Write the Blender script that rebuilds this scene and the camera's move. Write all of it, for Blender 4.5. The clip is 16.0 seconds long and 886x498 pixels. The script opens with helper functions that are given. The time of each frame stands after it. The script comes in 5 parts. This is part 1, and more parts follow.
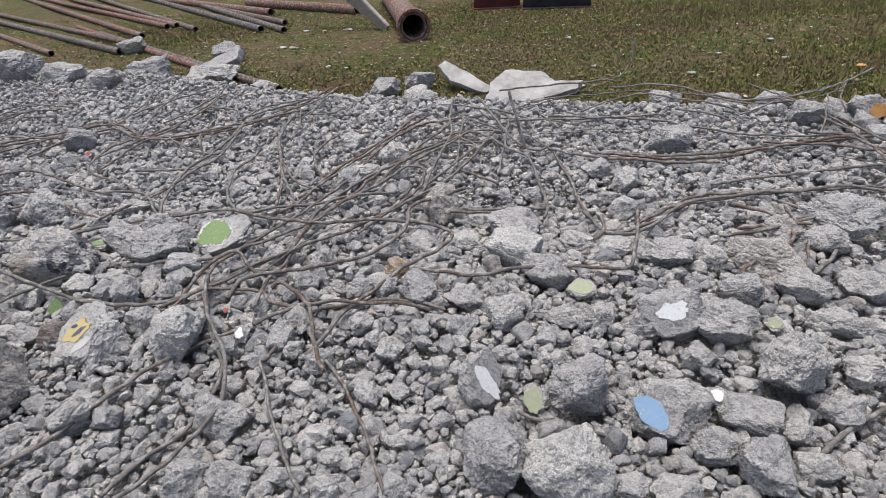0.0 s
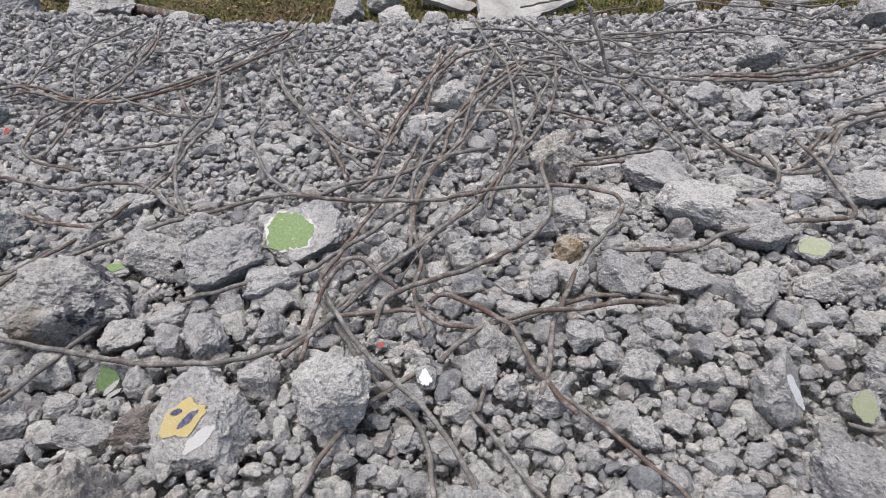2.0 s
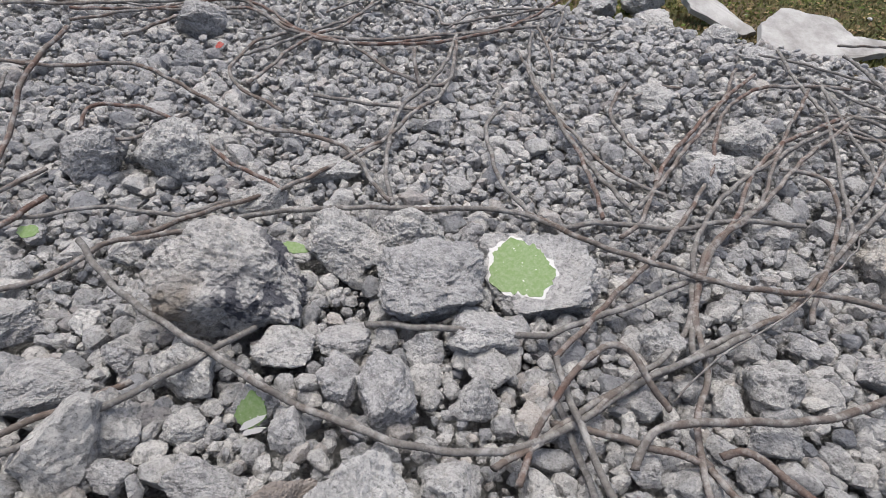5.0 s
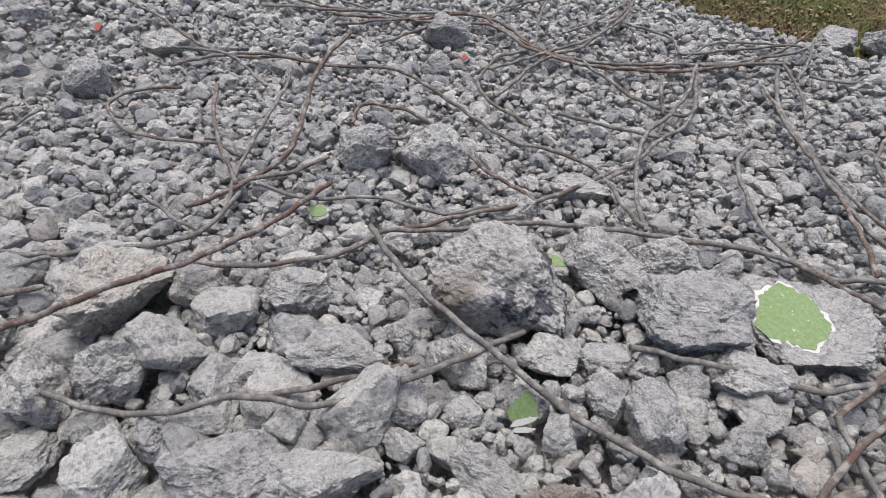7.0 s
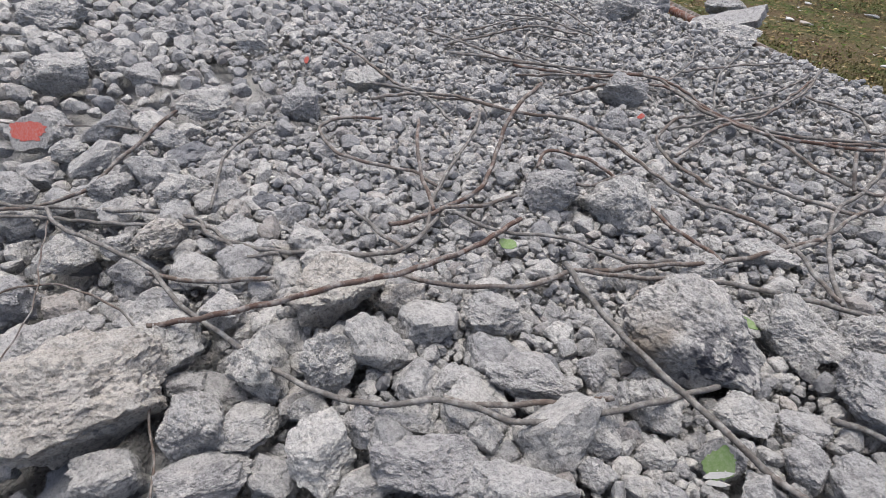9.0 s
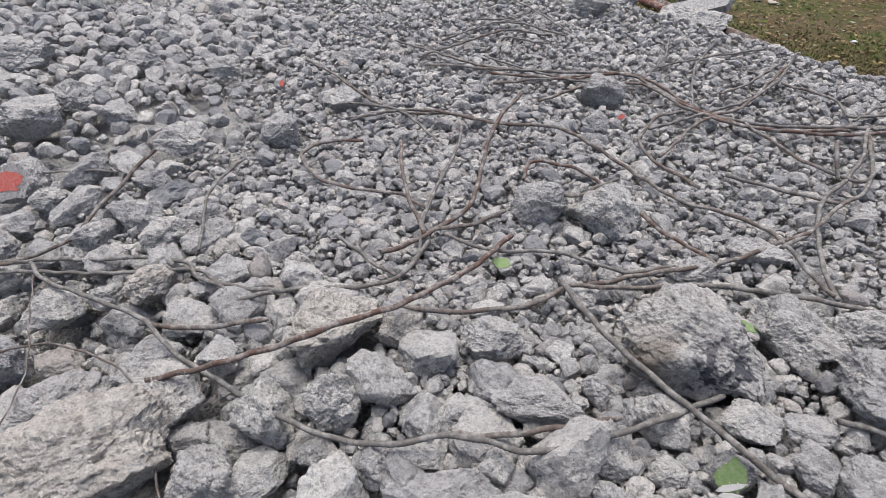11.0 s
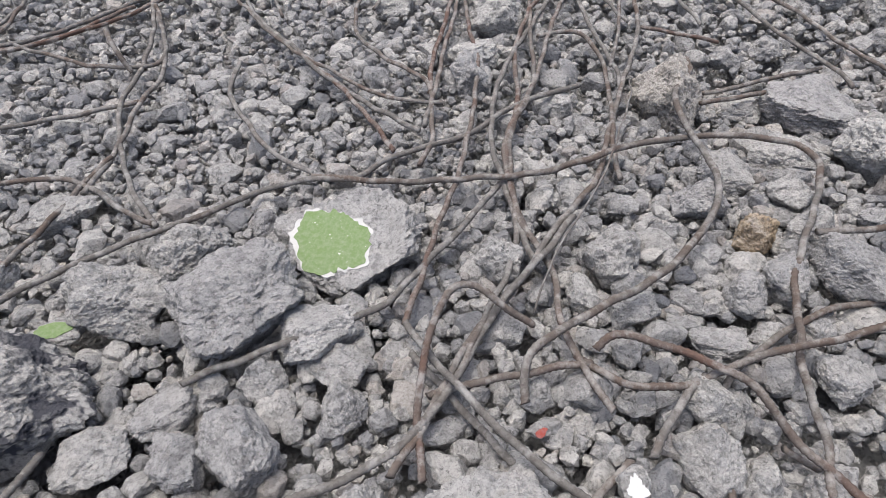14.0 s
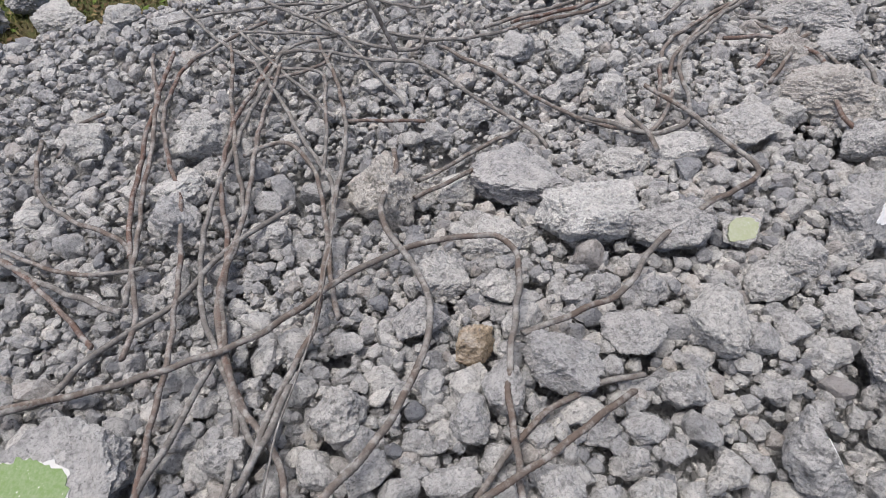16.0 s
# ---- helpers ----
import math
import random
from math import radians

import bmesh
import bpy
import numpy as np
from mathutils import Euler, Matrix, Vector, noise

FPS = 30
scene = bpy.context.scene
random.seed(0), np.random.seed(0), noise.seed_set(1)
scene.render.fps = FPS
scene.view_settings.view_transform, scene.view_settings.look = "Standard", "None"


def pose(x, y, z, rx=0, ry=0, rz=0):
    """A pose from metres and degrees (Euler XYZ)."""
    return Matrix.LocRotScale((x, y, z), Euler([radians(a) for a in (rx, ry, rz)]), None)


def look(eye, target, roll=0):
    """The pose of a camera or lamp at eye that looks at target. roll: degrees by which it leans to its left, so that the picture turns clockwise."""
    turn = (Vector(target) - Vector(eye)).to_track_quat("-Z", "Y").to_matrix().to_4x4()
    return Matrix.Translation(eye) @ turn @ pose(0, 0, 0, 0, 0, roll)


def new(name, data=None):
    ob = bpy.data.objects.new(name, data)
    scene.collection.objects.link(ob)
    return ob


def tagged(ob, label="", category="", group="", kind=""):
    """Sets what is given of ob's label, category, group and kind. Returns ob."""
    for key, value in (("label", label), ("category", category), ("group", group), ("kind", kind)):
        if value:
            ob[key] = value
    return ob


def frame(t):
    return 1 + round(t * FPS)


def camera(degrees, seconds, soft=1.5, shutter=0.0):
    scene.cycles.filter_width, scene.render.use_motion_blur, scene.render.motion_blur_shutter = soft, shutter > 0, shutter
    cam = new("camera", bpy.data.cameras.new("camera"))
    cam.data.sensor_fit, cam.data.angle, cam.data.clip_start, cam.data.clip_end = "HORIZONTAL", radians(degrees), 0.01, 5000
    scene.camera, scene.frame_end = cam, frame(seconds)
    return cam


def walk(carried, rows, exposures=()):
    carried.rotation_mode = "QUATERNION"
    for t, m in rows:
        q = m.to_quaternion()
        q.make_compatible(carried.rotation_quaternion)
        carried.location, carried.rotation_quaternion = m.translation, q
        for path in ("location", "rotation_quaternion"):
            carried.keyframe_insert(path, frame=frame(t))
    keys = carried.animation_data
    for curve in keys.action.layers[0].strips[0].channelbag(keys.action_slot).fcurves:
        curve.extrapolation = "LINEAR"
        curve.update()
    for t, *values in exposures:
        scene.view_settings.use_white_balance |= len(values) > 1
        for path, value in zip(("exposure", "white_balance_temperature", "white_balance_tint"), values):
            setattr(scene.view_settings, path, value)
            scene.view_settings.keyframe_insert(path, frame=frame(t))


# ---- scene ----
import itertools

cam = camera(72.0, 16.0, soft=0.7)
PATH = [
    (0, (1.252, -0.273, 0.982), (0.885, 1.43, -0.001), -4.5),
    (0.5, (0.957, -0.288, 0.962), (0.576, 1.348, -0.123), -7.8),
    (1, (0.733, -0.131, 0.941), (0.422, 1.506, -0.166), -8.8),
    (1.5, (0.574, -0.046, 0.955), (0.571, 1.572, -0.219), -7.4),
    (2, (0.46, 0.122, 0.923), (0.518, 1.711, -0.289), -3.9),
    (2.5, (0.432, 0.323, 0.852), (0.409, 1.913, -0.362), 1.8),
    (3, (0.405, 0.433, 0.818), (0.312, 2.046, -0.361), 3.4),
    (3.2, (0.391, 0.464, 0.801), (0.307, 2.117, -0.321), 3.7),
    (5.3, (0.142, 0.498, 0.756), (-0.243, 2.029, -0.471), 4.8),
    (5.5, (0.126, 0.489, 0.755), (-0.303, 2.024, -0.454), 4.6),
    (6, (0.095, 0.476, 0.752), (-0.436, 2.001, -0.428), 4.2),
    (6.5, (0.029, 0.441, 0.763), (-0.584, 1.92, -0.436), 4.7),
    (7, (-0.035, 0.385, 0.763), (-0.76, 1.803, -0.446), 4.2),
    (7.5, (-0.09, 0.324, 0.761), (-0.936, 1.693, -0.427), 5.5),
    (8, (-0.103, 0.293, 0.766), (-1.045, 1.645, -0.368), 5.7),
    (8.5, (-0.115, 0.256, 0.771), (-1.133, 1.587, -0.322), 5.4),
    (9, (-0.14, 0.224, 0.767), (-1.188, 1.523, -0.335), 5.1),
    (9.2, (-0.15, 0.215, 0.759), (-1.208, 1.491, -0.361), 5.1),
    (11.3, (-0.174, 0.261, 0.815), (-1.153, 1.605, -0.296), -0.2),
    (11.5, (-0.154, 0.287, 0.808), (-1.084, 1.648, -0.325), -1.1),
    (12, (-0.079, 0.383, 0.779), (-0.712, 1.841, -0.435), -1.3),
    (12.5, (0.024, 0.477, 0.762), (-0.371, 1.99, -0.486), -2.8),
    (13, (0.103, 0.537, 0.748), (-0.107, 2.106, -0.475), -3.9),
    (13.5, (0.137, 0.578, 0.73), (0.104, 2.133, -0.528), -4.5),
    (14, (0.192, 0.629, 0.723), (0.432, 2.049, -0.665), -4.0),
    (14.5, (0.286, 0.676, 0.748), (0.715, 1.951, -0.732), -3.6),
    (15, (0.358, 0.701, 0.77), (0.911, 1.894, -0.736), -3.1),
    (15.5, (0.407, 0.721, 0.796), (1.015, 1.907, -0.695), -4.1),
    (16, (0.483, 0.723, 0.856), (1.154, 1.966, -0.561), -6.1),
]

EXPOSURE = [(0.0, 0.73, 6400, 9), (3.0, 0.76, 6400, 9), (6.0, 0.82, 6400, 9), (12.5, 0.81, 6400, 10), (15.0, 0.76, 6400, 10), (16.0, 0.77, 6400, 10)]
walk(cam, [(t, look(eye, target, roll)) for t, eye, target, roll in PATH], EXPOSURE)

# ---- light: a bright overcast day ----
world = bpy.data.worlds.new("overcast")
scene.world = world
world.use_nodes = True
wn = world.node_tree
sky = wn.nodes.new("ShaderNodeTexSky")
sky.sky_type, sky.sun_disc = "NISHITA", False
sky.sun_elevation, sky.sun_rotation = radians(81), radians(-69)
sky.air_density, sky.dust_density, sky.ozone_density = 0.7, 5.0, 1.0
wn.links.new(sky.outputs[0], wn.nodes["Background"].inputs[0])
wn.nodes["Background"].inputs[1].default_value = 0.12
sun = new("sun", bpy.data.lights.new("sun", "SUN"))
sun.data.energy, sun.data.angle, sun.data.color = 1.5, radians(40), (1.0, 0.98, 0.95)
sun.matrix_world = look((-2.6, 1.0, 19.0), (0, 0, 0))


# ---- materials ----
class Nodes:
    """A short way to write node trees."""

    def __init__(self, name):
        self.mat = bpy.data.materials.new(name)
        self.mat.use_nodes = True
        self.tree = self.mat.node_tree
        self.bsdf = self.tree.nodes["Principled BSDF"]
        self.pos = self.node("ShaderNodeNewGeometry").outputs["Position"]

    def node(self, kind, **inputs):
        n = self.tree.nodes.new(kind)
        for key, value in inputs.items():
            self.put(n.inputs[key.replace("_", " ")], value)
        return n

    def put(self, socket, value):
        if isinstance(value, bpy.types.NodeSocket):
            self.tree.links.new(value, socket)
        else:
            socket.default_value = value

    def noise(self, scale, detail=4.0, rough=0.55, vector=None):
        n = self.node("ShaderNodeTexNoise", Scale=scale, Detail=detail, Roughness=rough)
        self.put(n.inputs["Vector"], vector or self.pos)
        return n.outputs["Fac"]

    def cells(self, scale, feature="F1"):
        n = self.node("ShaderNodeTexVoronoi", Scale=scale)
        n.feature = feature
        self.put(n.inputs["Vector"], self.pos)
        return n

    def ramp(self, value, low, high, to_low=0.0, to_high=1.0):
        n = self.node("ShaderNodeMapRange")
        for i, v in enumerate((value, low, high, to_low, to_high)):
            self.put(n.inputs[i], v)
        return n.outputs[0]

    def mix(self, fac, a, b, blend="MIX"):
        n = self.node("ShaderNodeMix")
        n.data_type, n.blend_type = "RGBA", blend
        for i, v in ((0, fac), (6, a), (7, b)):
            self.put(n.inputs[i], (*v, 1) if isinstance(v, tuple) else v)
        return n.outputs[2]

    def math(self, op, a, b=0.0):
        n = self.node("ShaderNodeMath")
        n.operation = op
        self.put(n.inputs[0], a), self.put(n.inputs[1], b)
        return n.outputs[0]

    def bump(self, height, distance, strength=1.0, normal=None):
        n = self.node("ShaderNodeBump", Height=height, Distance=distance, Strength=strength)
        if normal:
            self.put(n.inputs["Normal"], normal)
        return n.outputs[0]

    def done(self, colour, rough=0.9, normal=None, metal=0.0, gloss=0.3):
        self.put(self.bsdf.inputs["Base Color"], (*colour, 1) if isinstance(colour, tuple) else colour)
        self.put(self.bsdf.inputs["Roughness"], rough)
        self.put(self.bsdf.inputs["Metallic"], metal)
        self.put(self.bsdf.inputs["Specular IOR Level"], gloss)
        if normal:
            self.put(self.bsdf.inputs["Normal"], normal)
        return self.mat


def concrete(name, light, dark, stone=0.3, island=False, marks=0.0, relief_depth=0.009):
    """Broken concrete: mottled cement paste, pits, exposed aggregate, dust."""
    n = Nodes(name)
    rand = n.node("ShaderNodeNewGeometry").outputs["Random Per Island"] if island else n.node("ShaderNodeObjectInfo").outputs["Random"]
    blotch = n.ramp(n.noise(14, 6, 0.68), 0.36, 0.62)
    col = n.mix(blotch, dark, light)
    # pale cement paste stands over darker broken stone
    col = n.mix(n.ramp(n.noise(48, 5, 0.7), 0.44, 0.56, 0.0, 0.6), col, tuple(min(1.15 * c, 0.8) for c in light))
    col = n.mix(n.ramp(n.noise(85, 4, 0.65), 0.5, 0.66, 0.0, 0.6), col, tuple(0.5 * c for c in dark))
    agg = n.cells(85)
    pick = n.node("ShaderNodeSeparateColor")
    n.put(pick.inputs[0], agg.outputs["Color"])
    seen = n.math("MULTIPLY", n.ramp(pick.outputs[0], 1 - stone, 1.01 - stone), n.ramp(agg.outputs["Distance"], 0.5, 0.35))
    tone = n.mix(pick.outputs[1], (0.10, 0.105, 0.115), (0.36, 0.34, 0.31))
    col = n.mix(n.math("MULTIPLY", seen, 0.6), col, tone)
    # cement dust on what faces up; its paleness also paints in lit tops
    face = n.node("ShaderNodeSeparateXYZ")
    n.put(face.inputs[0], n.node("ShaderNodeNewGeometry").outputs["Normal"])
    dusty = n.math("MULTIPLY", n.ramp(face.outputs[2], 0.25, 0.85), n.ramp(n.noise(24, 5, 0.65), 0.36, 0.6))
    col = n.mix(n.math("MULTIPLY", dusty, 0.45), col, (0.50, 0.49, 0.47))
    specks = n.ramp(n.noise(230, 4, 0.75), 0.34, 0.66, 0.66, 1.28)
    col = n.mix(1.0, col, n.mix(specks, (0.0, 0.0, 0.0), (1.0, 1.0, 1.0)), "MULTIPLY")
    # each piece has its own tone: paler, darker, warmer or bluer
    col = n.mix(1.0, col, n.mix(rand, (0.74, 0.745, 0.76), (1.16, 1.145, 1.115)) if island else n.mix(rand, (0.92, 0.92, 0.93), (1.14, 1.13, 1.105)), "MULTIPLY")
    if not island:
        rand = 0.5
    second = n.math("FRACT", n.math("MULTIPLY", rand, 17.3))
    col = n.mix(n.ramp(second, 0.86, 0.9, 0.0, 0.6), col, (0.165, 0.172, 0.19))
    third = n.math("FRACT", n.math("MULTIPLY", rand, 41.7))
    col = n.mix(n.ramp(third, 0.91, 0.94, 0.0, 0.25), col, (0.36, 0.29, 0.235))
    # dark specks paint in the shade of open pores, and their dirt
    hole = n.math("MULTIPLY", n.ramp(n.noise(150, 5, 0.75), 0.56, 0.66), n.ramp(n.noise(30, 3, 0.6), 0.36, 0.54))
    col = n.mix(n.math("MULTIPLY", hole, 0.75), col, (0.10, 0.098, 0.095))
    if marks:
        here = n.node("ShaderNodeSeparateXYZ")
        n.put(here.inputs[0], n.node("ShaderNodeTexCoord").outputs["Object"])
        low = n.ramp(here.outputs[2], 0.75, 0.35)
        side = n.math("MULTIPLY", n.ramp(here.outputs[0], -0.12, 0.1), low)
        tar = n.math("MULTIPLY", n.ramp(n.noise(21, 3, 0.6), 0.48, 0.53), side)
        col = n.mix(n.math("MULTIPLY", tar, marks), col, (0.06, 0.062, 0.078))
        earth = n.math("MULTIPLY", n.ramp(here.outputs[0], -0.05, -0.3), low)
        col = n.mix(n.math("MULTIPLY", earth, n.ramp(n.noise(16, 4, 0.6), 0.4, 0.6, 0.2, 0.8)), col, (0.20, 0.165, 0.125))
    pits = n.ramp(n.cells(120).outputs["Distance"], 0.08, 0.4)
    relief = n.bump(pits, 0.0025, 0.5)
    relief = n.bump(n.noise(52, 7, 0.7), relief_depth, 0.85, relief)
    relief = n.bump(n.noise(140, 6, 0.72), 0.007, 0.9, relief)
    return n.done(col, 0.93, relief, gloss=0.2)


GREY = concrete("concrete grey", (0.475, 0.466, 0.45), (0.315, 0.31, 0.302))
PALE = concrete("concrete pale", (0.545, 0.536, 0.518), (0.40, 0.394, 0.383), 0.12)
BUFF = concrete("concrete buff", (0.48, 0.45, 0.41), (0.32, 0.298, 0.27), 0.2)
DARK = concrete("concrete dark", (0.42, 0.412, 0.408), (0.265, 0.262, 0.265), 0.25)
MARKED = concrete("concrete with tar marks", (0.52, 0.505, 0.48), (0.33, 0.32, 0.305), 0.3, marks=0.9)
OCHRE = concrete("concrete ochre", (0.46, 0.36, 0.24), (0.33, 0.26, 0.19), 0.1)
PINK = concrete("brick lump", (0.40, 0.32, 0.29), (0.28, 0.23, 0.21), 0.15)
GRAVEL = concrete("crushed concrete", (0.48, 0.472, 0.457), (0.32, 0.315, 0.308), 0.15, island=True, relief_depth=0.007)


def dust_material():
    n = Nodes("rubble dust")
    col = n.mix(n.ramp(n.noise(6, 5, 0.6), 0.35, 0.65), (0.26, 0.254, 0.245), (0.40, 0.393, 0.38))
    agg = n.cells(110)
    col = n.mix(n.ramp(agg.outputs["Distance"], 0.45, 0.1, 0, 0.5), col, (0.40, 0.395, 0.385))
    relief = n.bump(n.ramp(agg.outputs["Distance"], 0.6, 0.05), 0.008, 0.9)
    return n.done(col, 0.95, n.bump(n.noise(160, 5, 0.7), 0.006, 0.8, relief), gloss=0.1)


def steel_material(name, rust, bare, amount):
    """Old reinforcing steel: grey scale, cement dust, brown rust in streaks."""
    n = Nodes(name)
    rand = n.node("ShaderNodeObjectInfo").outputs["Random"]
    level = n.math("ADD", n.noise(7, 4, 0.65), n.ramp(rand, 0, 1, -0.16, 0.16))
    col = n.mix(n.ramp(level, amount - 0.08, amount + 0.1), bare, rust)
    col = n.mix(n.ramp(n.noise(120, 4, 0.7), 0.4, 0.7, 0, 0.6), col, tuple(0.45 * c for c in rust))
    col = n.mix(n.ramp(n.noise(38, 4, 0.7), 0.47, 0.66, 0, 0.6), col, (0.38, 0.37, 0.35))
    return n.done(col, n.ramp(n.noise(50, 2), 0.3, 0.7, 0.78, 0.95), n.bump(n.noise(500, 3, 0.7), 0.0012, 0.7), metal=0.0, gloss=0.15)


STEEL = steel_material("rebar steel", (0.125, 0.098, 0.082), (0.158, 0.149, 0.138), 0.56)
RUSTY = steel_material("rusted rebar steel", (0.125, 0.082, 0.066), (0.15, 0.13, 0.115), 0.52)
PIPE_RUST = steel_material("rusted pipe", (0.16, 0.07, 0.048), (0.15, 0.105, 0.085), 0.42)
PIPE_GREY = steel_material("weathered pipe", (0.12, 0.075, 0.052), (0.10, 0.092, 0.085), 0.5)


def paint_material(name, colour, chip=(0.62, 0.61, 0.58), wear=0.66, dust=0.35):
    """Old wall paint with chips down to white plaster and a film of dust."""
    n = Nodes(name)
    col = n.mix(n.ramp(n.noise(16, 4, 0.6), 0.3, 0.7, 0.0, 0.28), colour, tuple(0.72 * c + 0.05 for c in colour))
    col = n.mix(n.ramp(n.noise(75, 4, 0.7), wear, wear + 0.02), col, chip)
    col = n.mix(n.ramp(n.noise(150, 2, 0.7), 0.38, 0.72, 0.0, dust), col, (0.42, 0.41, 0.39))
    return n.done(col, 0.62, n.bump(n.noise(75, 4, 0.7), 0.001, 0.5))


GREEN_PAINT = paint_material("green paint", (0.135, 0.21, 0.068), dust=0.2)
BLUE_PAINT = paint_material("blue paint", (0.22, 0.37, 0.55))
WHITE_PAINT = paint_material("white paint", (0.78, 0.78, 0.77), (0.5, 0.5, 0.48))
YELLOW_PAINT = paint_material("yellow paint", (0.50, 0.40, 0.15))
NAVY_PAINT = paint_material("dark blue paint", (0.05, 0.055, 0.13), (0.5, 0.45, 0.2), 0.72)
RED_PAINT = paint_material("red paint", (0.45, 0.075, 0.05), wear=0.7)
PLASTER = paint_material("white plaster", (0.52, 0.515, 0.50), (0.4, 0.4, 0.39))
PALE_GREEN = paint_material("pale green plaster", (0.30, 0.325, 0.20))


def soil_material():
    n = Nodes("grassy ground")
    col = n.mix(n.ramp(n.noise(1.6, 6, 0.65), 0.44, 0.56), (0.105, 0.076, 0.045), (0.055, 0.074, 0.02))
    col = n.mix(n.ramp(n.noise(14, 5, 0.7), 0.45, 0.62, 0, 0.75), col, (0.15, 0.12, 0.07))
    col = n.mix(n.ramp(n.noise(45, 4, 0.7), 0.5, 0.66, 0, 0.7), col, (0.07, 0.075, 0.028))
    return n.done(col, 0.95, n.bump(n.noise(35, 6, 0.7), 0.03, 0.9), gloss=0.1)


def grass_material():
    n = Nodes("short grass")
    rand = n.node("ShaderNodeNewGeometry").outputs["Random Per Island"]
    col = n.mix(rand, (0.075, 0.105, 0.024), (0.21, 0.20, 0.07))
    col = n.mix(n.ramp(n.noise(2.2, 3), 0.42, 0.6), (0.165, 0.13, 0.065), col)
    return n.done(col, 0.8, gloss=0.2)


def plain(name, low, high, scale=30, rough=0.8, relief=0.002, metal=0.0):
    n = Nodes(name)
    return n.done(n.mix(n.ramp(n.noise(scale, 5, 0.65), 0.35, 0.65), low, high), rough, n.bump(n.noise(scale * 3, 4, 0.7), relief, 0.7), metal)


DUST, SOIL, GRASS = dust_material(), soil_material(), grass_material()
WOOD = plain("grey timber", (0.30, 0.26, 0.22), (0.42, 0.39, 0.35))
MACHINE = plain("dark red iron", (0.07, 0.018, 0.014), (0.13, 0.035, 0.025), 12, 0.6)
BLACK = plain("black iron", (0.015, 0.015, 0.016), (0.04, 0.036, 0.033), 12, 0.6)
ORANGE = plain("orange fired clay", (0.40, 0.19, 0.06), (0.55, 0.30, 0.11), 40)
SLAB = plain("white plaster slab", (0.24, 0.23, 0.215), (0.43, 0.42, 0.40), 9, 0.9, 0.006)
LEAF = plain("green leaf", (0.10, 0.17, 0.04), (0.17, 0.24, 0.07), 40, 0.6)


# ---- the lie of the heap ----
def smooth(a):
    a = np.clip(a, 0, 1)
    return a * a * (3 - 2 * a)


def edge(x):
    """The crest beyond which the heap drops to the grass."""
    x = np.asarray(x, float)
    return 2.77 - np.where(x < 0, 0.36, 0.13) * x


def heap(x, y):
    """The mean height of the rubble."""
    x, y = np.asarray(x, float), np.asarray(y, float)
    z = 0.0615 * np.clip(y, 0.2, 3.2) - 0.0044
    z = z - 0.10 * smooth((0.85 - y) / 0.45) * smooth((-0.15 - x) / 0.4)
    z = z - 0.045 * smooth((0.98 - y) / 0.25) * smooth((x - 0.15) / 0.25)
    z = z - 0.045 * smooth(1.25 - np.hypot((x - 1.08) / 0.5, (y - 1.62) / 0.3))
    k = smooth((y - edge(x)) / 0.45)
    return z * (1 - k) - 0.03 * k


# ---- meshes ----
def mesh_of(name, verts, faces, material, soft=False):
    me = bpy.data.meshes.new(name)
    me.from_pydata(verts, [], faces) if isinstance(faces, list) else fill(me, verts, faces)
    me.materials.append(material)
    me.polygons.foreach_set("use_smooth", np.full(len(me.polygons), soft))
    me.update()
    return me


def fill(me, verts, faces):
    """Vertices and equal-sized faces from arrays."""
    count, size = faces.shape
    me.vertices.add(len(verts))
    me.vertices.foreach_set("co", np.ascontiguousarray(verts, np.float32).ravel())
    me.loops.add(count * size)
    me.loops.foreach_set("vertex_index", np.ascontiguousarray(faces, np.int32).ravel())
    me.polygons.add(count)
    me.polygons.foreach_set("loop_start", np.arange(0, count * size, size, dtype=np.int32))
    me.update(calc_edges=True)


def part(name, bm, material, parent, label=""):
    me = bpy.data.meshes.new(name)
    bm.to_mesh(me)
    bm.free()
    me.polygons.foreach_set("use_smooth", np.zeros(len(me.polygons), bool))
    me.materials.append(material)
    ob = new(name, me)
    ob.parent = parent
    return tagged(ob, label)


def ball(level):
    bm = bmesh.new()
    bmesh.ops.create_icosphere(bm, subdivisions=level, radius=1)
    v = np.array([p.co for p in bm.verts])
    f = np.array([[p.index for p in g.verts] for g in bm.faces])
    bm.free()
    return v / np.linalg.norm(v, axis=1)[:, None], f


BALLS = {n: ball(n) for n in range(1, 7)}


